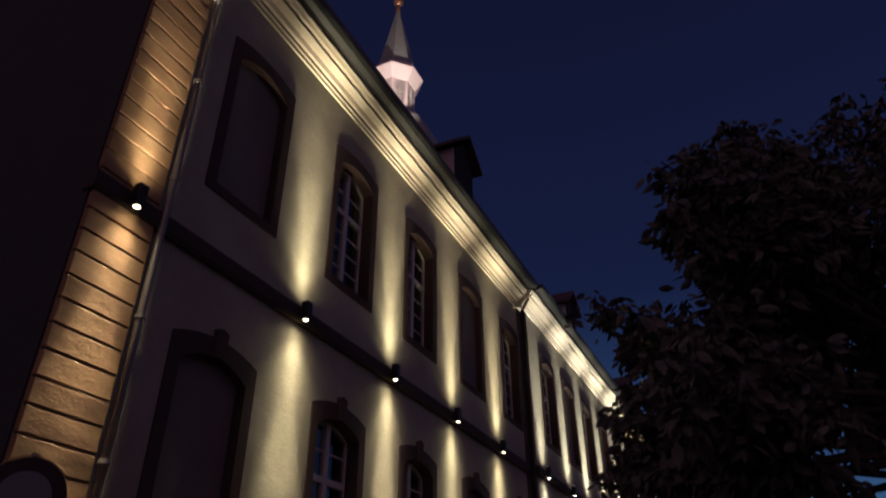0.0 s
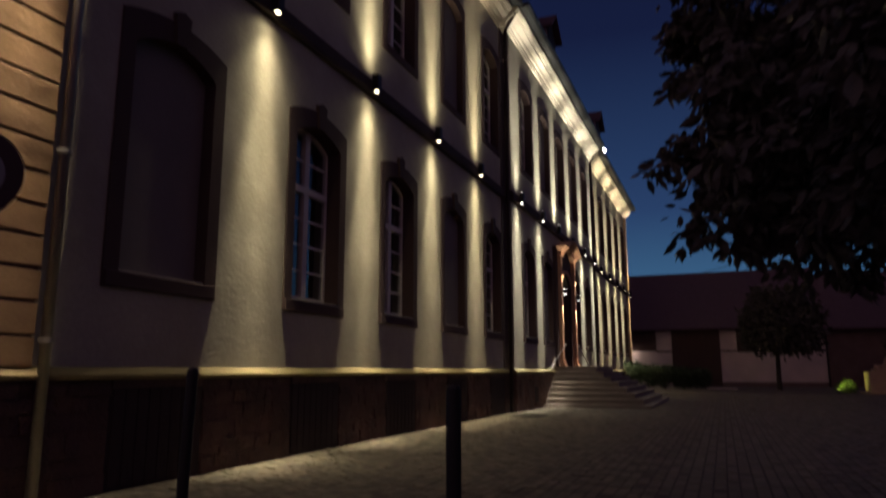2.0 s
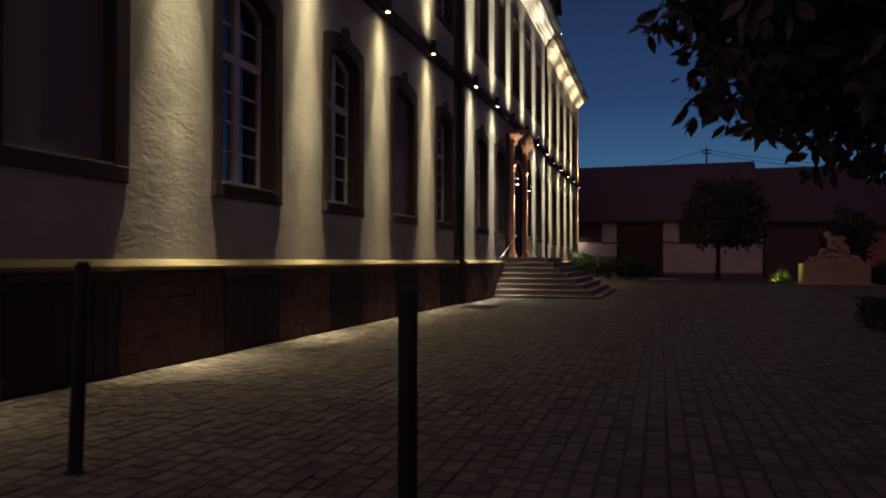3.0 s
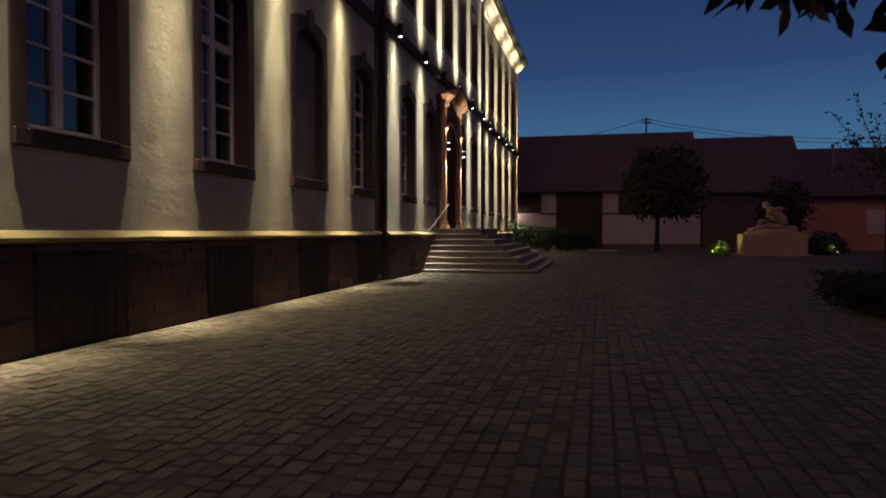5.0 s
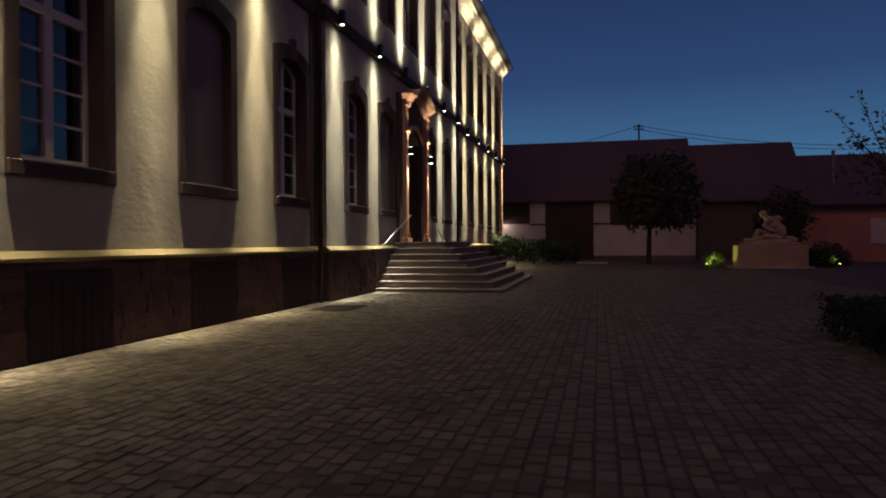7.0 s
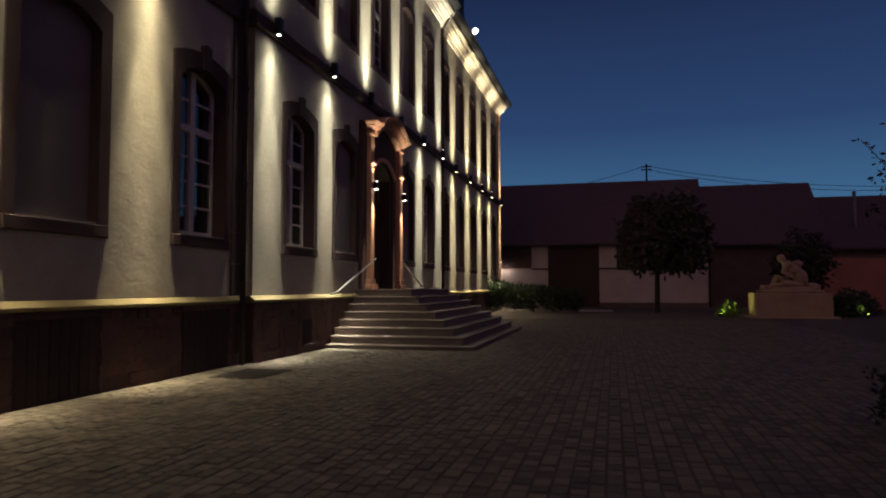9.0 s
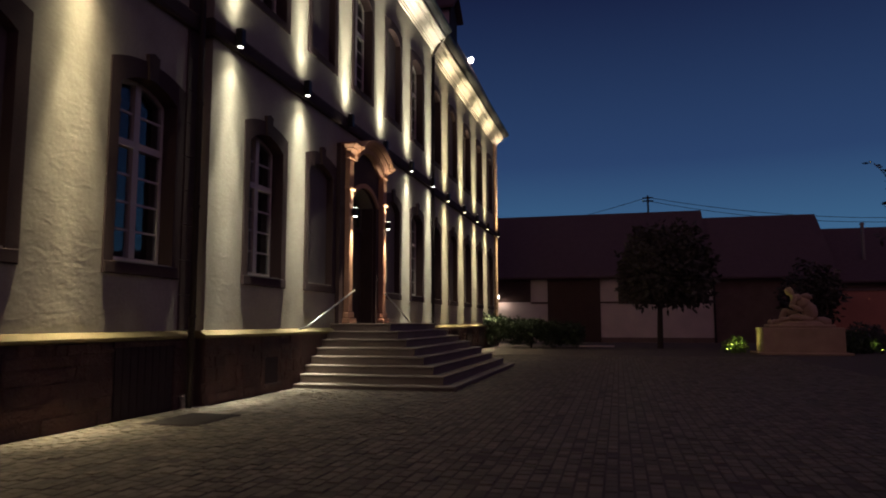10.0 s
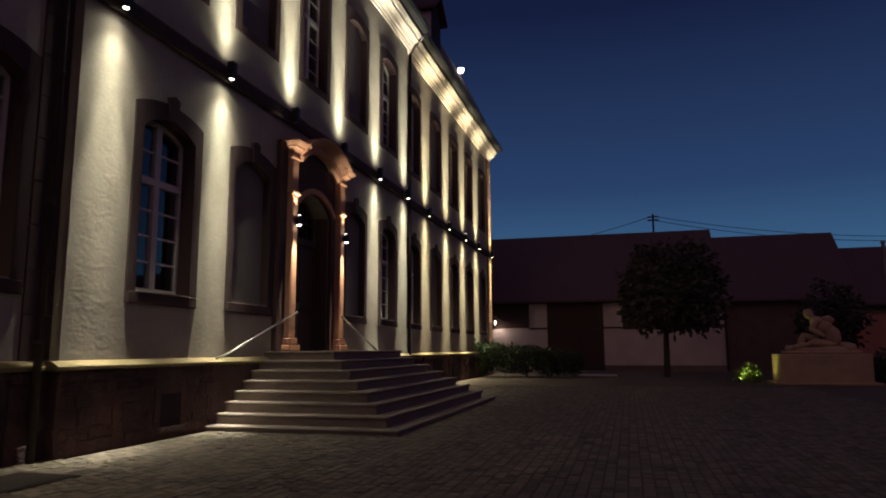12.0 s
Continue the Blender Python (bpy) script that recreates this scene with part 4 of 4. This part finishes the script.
def ground_spot(x, y, target, watts):
    e = empty("ground_spotlight", "small green garden spotlight on the ground", "spotlight", "garden spotlights", at=(x, y, G))
    part("housing", tube(bmesh.new(), (0, 0, 0), (0.05, 0.05, 0.16), 0.07), M_BLACK, e)
    part("lens", tube(bmesh.new(), (0.05, 0.05, 0.165), (0.053, 0.053, 0.175), 0.06), M_GREEN, e, "glowing green lens")
    spot("garden_light", (x + 0.08, y + 0.08, G + 0.22), target, watts, (0.85, 1.0, 0.24), 95)


ground_spot(5.25, 45.7, (6.6, 45.6, 1.0), 75)
ground_spot(11.9, 46.0, (11.2, 46.6, 1.0), 14)

# ---------------------------------------------------------------- plants
def leaves(bm, centres, size, droop, rng, per):
    """Many pointed, slightly folded leaves round the given centres."""
    for c in centres:
        for k in range(per):
            d = Vector((rng.gauss(0, 1), rng.gauss(0, 1), rng.gauss(-droop, 0.6)))
            d.normalize()
            side = d.cross(Vector((rng.gauss(0, 1), rng.gauss(0, 1), rng.gauss(0, 1)))).normalized()
            up = side.cross(d)
            L = size * rng.uniform(0.6, 1.2)
            W = L * 0.23
            o = Vector(c) + d * rng.uniform(0, size * 0.8) + side * rng.gauss(0, size * 0.4)
            rim = [o, o + d * L * 0.22 + side * W * 0.8, o + d * L * 0.55 + side * W, o + d * L, o + d * L * 0.55 - side * W, o + d * L * 0.22 - side * W * 0.8]
            mid = bm.verts.new(o + d * L * 0.45 - up * W * 0.35)
            v = [bm.verts.new(q) for q in rim]
            for i in range(6):
                bm.faces.new((v[i], v[(i + 1) % 6], mid))
    return bm


def raw(name, bm, material, parent, label=""):
    me = bpy.data.meshes.new(name)
    bm.to_mesh(me)
    bm.free()
    me.materials.append(material)
    ob = new(name, me)
    ob.parent = parent
    return tagged(ob, label)


def courtyard_tree(x, y, seed):
    rng = random.Random(seed)
    e = empty("courtyard_tree", "dark leafy tree with drooping branches over the paving", "tree", at=(0, 0, 0))
    bm = tube(bmesh.new(), (x, y, G), (x + 0.05, y, 2.3), 0.17, 0.12, 12)
    root = Vector((x + 0.05, y, 2.2))
    tips = []

    def limb(tip, spread, count):
        mid = root.lerp(tip, 0.55) + Vector((0, 0, 0.35))
        tube(bm, root + Vector((0, 0, rng.uniform(0, 0.8))), mid, 0.045, 0.028, 6)
        tube(bm, mid, tip, 0.028, 0.006, 6)
        for k in range(count):
            t = rng.uniform(0.3, 1.0)
            s = spread * (1.15 - 0.75 * t)
            tips.append(mid.lerp(tip, t) + Vector((rng.gauss(0, s), rng.gauss(0, s), rng.gauss(-0.03, s))))

    # long drooping limbs on the open side
    for tip in ((-0.95, 5.2, 4.2), (-1.1, 5.4, 2.75), (-1.06, 6.3, 3.8), (-0.85, 4.9, 2.1), (-0.1, 5.95, 2.05), (0.22, 6.3, 1.95), (-0.1, 3.55, 3.95), (-0.05, 3.95, 4.7), (-0.7, 4.35, 2.9), (-0.75, 5.2, 3.6), (-1.0, 7.1, 4.4)):
        limb(Vector(tip), 0.15, 30)
    # leafy clumps, low at the open side and rising to the back: middle and radius
    for cx, cy, cz, r in ((-0.12, 6.1, 2.86, 0.68), (-0.12, 6.95, 3.3, 0.64), (0.12, 6.32, 3.68, 0.72), (0.12, 7.16, 3.92, 0.7), (-0.1, 5.36, 2.6, 0.74), (0.98, 7.28, 6.44, 0.75), (0.74, 6.2, 5.48, 0.7),
                          (0.02, 4.52, 2.84, 0.7), (0.26, 5.48, 3.44, 0.7), (0.86, 7.04, 5.6, 0.7), (0.62, 5.36, 5.12, 0.63), (0.74, 7.28, 4.64, 0.65), (0.02, 4.04, 2.34, 0.55), (0.62, 6.56, 6.2, 0.6), (0.16, 3.3, 2.6, 0.5),
                          (0.74, 6.56, 4.64, 0.6), (0.5, 4.52, 4.42, 0.58), (0.38, 3.92, 4.06, 0.5), (0.62, 5.96, 4.28, 0.55), (-0.62, 7.1, 4.5, 0.36), (-0.6, 6.44, 4.25, 0.34), (0.62, 5.24, 4.3, 0.52)):
        c = Vector((cx, cy, cz))
        tube(bm, root + Vector((0, 0, rng.uniform(0, 0.8))), c, 0.05, 0.012, 6)
        for k in range(int(270 * r * r)):
            v = Vector((rng.gauss(0, 1), rng.gauss(0, 1), rng.gauss(0, 1))).normalized() * rng.uniform(0.1, 1.0) ** 0.5
            tips.append(c + v * r * (0.82 + 0.75 * noise.noise((c + v * r) * 2.1)))
        # ragged shoots at the rim
        for k in range(7):
            v = Vector((rng.gauss(-0.3, 1), rng.gauss(0, 1), rng.gauss(0, 0.8))).normalized()
            reach = r * rng.uniform(0.95, 1.2)
            for i in range(7):
                tips.append(c + v * (r * 0.6 + (reach - r * 0.6) * i / 6) + Vector((rng.gauss(0, 0.03), rng.gauss(0, 0.03), rng.gauss(0, 0.03) - 0.05 * (i / 6) ** 2)))
    # the rest of the crown on the garden side
    n = len(tips) + 1500
    while len(tips) < n:
        v = Vector((rng.gauss(0, 1), rng.gauss(0, 1), rng.gauss(0, 1))).normalized() * rng.uniform(0.1, 1.0) ** 0.4
        q = Vector((2.0 + 1.7 * v.x, 5.7 + 1.9 * v.y, 4.2 + 1.9 * v.z))
        if q.x > 0.85 and q.z < 4.35 + (q.y - 3.2) * 0.75 and v.length < 0.9 + 0.5 * noise.noise(q * 1.1):
            tips.append(q)
    part("trunk", bm, M_BARK, e)
    raw("crown", leaves(bmesh.new(), tips, 0.128, 1.0, rng, 11), M_LEAF, e, "crown of pointed drooping leaves")


courtyard_tree(1.95, 5.55, 3)

rng = random.Random(9)
e = empty("pollarded_tree", "small dark tree with a flat clipped crown before the barn", "tree", at=(2.6, 51.0, G))
part("trunk", tube(tube(bmesh.new(), (0, 0, 0), (0.05, 0, 2.4), 0.17, 0.13), (0.05, 0, 2.3), (0.3, 0, 3.2), 0.12, 0.08), M_BARK, e)
tips = []
while len(tips) < 760:
    a = Vector((rng.uniform(-2.6, 3.2), rng.uniform(-2.6, 2.6), rng.uniform(2.3, 6.9)))
    lift = ((a.z - 4.3) / 2.7) ** 2 if a.z > 4.3 else ((4.3 - a.z) / 1.95) ** 6
    if abs((a.x - 0.45) / 2.5) ** 3 + (a.y / 2.6) ** 2 + lift < rng.uniform(0.85, 1.02):
        tips.append(a)
raw("crown", leaves(bmesh.new(), tips, 0.38, 0.1, rng, 9), M_FARLEAF, e)

e = empty("hedge", "clipped dark green hedge beside the steps", "hedge", at=(-4.5, 50.5, G))
tips = []
for i in range(1300):
    hx = rng.uniform(-2.9, 2.9)
    tips.append(Vector((hx, rng.uniform(-1.2, 1.2), rng.uniform(0.03, 1.0) ** 0.5 * (1.75 - 0.10 * (hx + 2.9)) + rng.gauss(0, 0.09))))
raw("foliage", leaves(bmesh.new(), tips, 0.16, 0.0, rng, 12), M_HEDGE, e)
part("stem", tube(bmesh.new(), (0, 0, 0), (0, 0, 1.2), 0.05), M_BARK, e)


def shrub(x, y, r, h, mat_, label, n=160, size=0.2):
    e = empty("shrub", label, "shrub", "shrubs", at=(x, y, G))
    tips = []
    for i in range(n):
        a, s = rng.uniform(0, math.tau), rng.uniform(0, 1) ** 0.5
        tips.append(Vector((r * s * math.cos(a), r * s * math.sin(a), 0.08 + h * rng.uniform(0, 1) * (1 - s * s * 0.7))))
    raw("foliage", leaves(bmesh.new(), tips, size, 0.0, rng, 10), mat_, e)
    part("stem", tube(bmesh.new(), (0, 0, 0), (0, 0, h * 0.6), 0.03), M_BARK, e)


shrub(5.75, 46.1, 0.5, 0.75, M_SHRUB, "low shrub lit green by a garden spotlight", 70, 0.16)
shrub(11.1, 46.8, 0.9, 0.9, M_HEDGE, "low dark shrub beside the pedestal")
e = empty("box_hedge", "low clipped dark box hedge at the edge of the paving", "hedge", at=(4.9, 15.8, G))
tips = [Vector((rng.uniform(-2.1, 2.1), rng.uniform(-1.85, 1.85), 0.03 + 0.54 * rng.uniform(0, 1) ** 0.7)) for i in range(4200)]
raw("foliage", leaves(bmesh.new(), tips, 0.06, 0.0, rng, 14), mat("box_leaf", (0.03, 0.036, 0.02), 0.6, 9.0, 0.25, 0.0, island=True), e)
part("stem", tube(bmesh.new(), (0, 0, 0), (0, 0, 0.4), 0.03), M_BARK, e)

# young tree with long leafy shoots
e = empty("young_tree", "young tree with long sparse leafy shoots", "tree", at=(8.6, 30.0, G))
bm = tube(bmesh.new(), (0, 0, 0), (0, 0, 3.4), 0.09, 0.05)
lf = bmesh.new()
for dx, dy, z in ((-1.8, 0.0, 5.5), (-1.0, 0.3, 6.05), (-0.55, -0.3, 5.3), (0.3, 0.4, 6.2), (0.9, 0.0, 5.6), (-1.2, 0.2, 4.6), (1.5, -0.4, 4.9), (-0.2, -0.6, 5.0)):
    a, b = Vector((0, 0, 3.2)), Vector((dx, dy, z))
    tube(bm, a, b, 0.025, 0.008, 5)
    leaves(lf, [a.lerp(b, 0.35 + 0.65 * k / 11) for k in range(12)], 0.16, 0.0, rng, 4)
for k in range(120):
    leaves(lf, [Vector((rng.gauss(0.3, 0.7), rng.gauss(0, 0.6), rng.gauss(3.7, 0.5)))], 0.18, 0.2, rng, 8)
part("trunk", bm, M_BARK, e)
raw("crown", lf, M_LEAF, e)

# dark shrubs and a bushy tree behind the statue
shrub(12.3, 49.5, 1.2, 1.3, M_LEAF, "dark rounded shrub before the garden wall", 200, 0.22)
e = empty("bushy_tree", "dark bushy tree behind the statue", "tree", at=(10.9, 53.0, G))
part("trunk", tube(bmesh.new(), (0, 0, 0), (0, 0, 1.9), 0.12, 0.08), M_BARK, e)
tips = []
while len(tips) < 230:
    a = Vector((rng.uniform(-1.6, 1.8), rng.uniform(-1.6, 1.6), rng.uniform(0.9, 4.9)))
    if (a.x / 1.6) ** 2 + (a.y / 1.6) ** 2 + ((a.z - 2.9) / 1.9) ** 2 < rng.uniform(0.8, 1.1):
        tips.append(a)
raw("crown", leaves(bmesh.new(), tips, 0.36, 0.1, rng, 9), M_FARLEAF, e)

# ---------------------------------------------------------------- bollards and sign
def bollard(x, y, h, lean):
    e = empty("bollard", "plain black steel bollard standing in the paving", "bollard", "bollards", at=(x, y, G))
    e.rotation_euler = (0, radians(lean), 0)
    part("post", tube(bmesh.new(), (0, 0, -0.05), (0, 0, h), 0.044, n=20), M_BLACK, e)
    part("cap", tube(bmesh.new(), (0, 0, h), (0, 0, h + 0.02), 0.042, 0.03, n=20), M_BLACK, e)
    part("collar", tube(bmesh.new(), (0, 0, 0), (0, 0, 0.012), 0.065, n=20), M_BLACK, e)


bollard(-4.6, 4.5, 1.3, 2.0)
bollard(-2.19, 3.97, 1.19, 0.0)

e = empty("round_sign", "round traffic sign with dark red ring on a steel pole", "road sign", at=(-5.55, 3.28, G))
e.rotation_euler = (0, 0, radians(-33))
part("pole", tube(bmesh.new(), (-0.05, 0, -0.05), (-0.05, 0, 3.05), 0.03, n=14), M_ZINC, e)
disc = part("disc", tube(bmesh.new(), (-0.012, 0, 2.68), (0.012, 0, 2.68), 0.325, n=40), mat("dark_red_enamel", (0.035, 0.012, 0.014), 0.4, 8.0, 0.1, 0.0), e, "dark red enamel disc")
part("face", tube(bmesh.new(), (0.012, 0, 2.68), (0.015, 0, 2.68), 0.21, n=40), mat("white_enamel", (0.22, 0.22, 0.24), 0.4, 8.0, 0.08, 0.0), disc, "pale centre of the sign")
bm = tube(bmesh.new(), (-0.02, 0, 2.68), (0.02, 0, 2.68), 0.334, n=40)
bmesh.ops.delete(bm, geom=[f for f in bm.faces if len(f.verts) > 4], context="FACES")
part("rim", bm, M_STEEL, disc, "bare metal rim")

# ---------------------------------------------------------------- drain cover
e = empty("drain_cover", "dark flat metal drain cover in the paving", "drain cover", at=(-6.0, 20.1, G + 0.004))
part("frame", boxed(-0.45, 0.45, -0.62, 0.62, -0.03, 0.008, bevel=0.004), M_HATCH, e)
part("plate", boxed(-0.41, 0.41, -0.58, 0.58, 0.008, 0.014), mat("worn_iron", (0.045, 0.036, 0.032), 0.9, 9.0, 0.25, 0.3, spec=0.1), e)

# ---------------------------------------------------------------- paving setts
verts, faces = [], []
rs = np.random.RandomState(4)
ROW, GAP = 0.135, 0.008
singles = []
bm = bmesh.new()
top = [bm.verts.new((sx * 0.42, sy * 0.44, 0)) for sx, sy in ((-1, -1), (1, -1), (1, 1), (-1, 1))]
low = [bm.verts.new((sx * 0.5, sy * 0.5, -0.04)) for sx, sy in ((-1, -1), (1, -1), (1, 1), (-1, 1))]
bm.faces.new(top)
for i in range(4):
    bm.faces.new((low[i], low[(i + 1) % 4], top[(i + 1) % 4], top[i]))
shape = mesh("sett", bm, M_SETT1)
x = XA + 0.12
while x < 7.0:
    y = -1.0 + rs.rand() * 0.2
    y_end = 42.0
    while y < y_end:
        L = 0.14 + rs.rand() * 0.11
        inside_steps = -6.9 < x < -3.2 and 25.3 < y < 33.7
        under_b = x < XB + 0.1 and 21.6 < y < 37.4
        if not inside_steps and not under_b:
            h = G + rs.normal() * 0.004
            a0, a1, b0, b1 = x + GAP / 2, x + ROW - GAP / 2, y + GAP / 2, y + L - GAP / 2
            j = rs.rand(4) * 0.008
            s = 0.010
            if -1.5 < x < 1.0 and 7.0 < y < 12.0 and len(singles) < 290:
                singles.append(((a0 + a1) / 2, (b0 + b1) / 2, h, a1 - a0, b1 - b0))
                y += L
                continue
            k = len(verts)
            verts += [(a0, b0 + j[0], h - 0.04), (a1, b0 + j[1], h - 0.04), (a1, b1 - j[2], h - 0.04), (a0, b1 - j[3], h - 0.04),
                      (a0 + s, b0 + s + j[0], h), (a1 - s, b0 + s + j[1], h), (a1 - s, b1 - s - j[2], h), (a0 + s, b1 - s - j[3], h)]
            faces += [(k + 4, k + 5, k + 6, k + 7), (k, k + 1, k + 5, k + 4), (k + 1, k + 2, k + 6, k + 5), (k + 2, k + 3, k + 7, k + 6), (k + 3, k, k + 4, k + 7)]
        y += L
    x += ROW
    ROW = 0.120 + rs.rand() * 0.035
me = bpy.data.meshes.new("paving")
me.from_pydata(verts, [], faces)
me.materials.append(M_SETT)
paving = tagged(new("pavement", me), "courtyard paving of worn brown stone setts in rows", "paving", kind="stuff")
for cx, cy, h, w, d in singles:
    ob = new("sett", shape)
    ob.parent, ob.location, ob.scale = paving, (cx, cy, h), (w, d, 1)
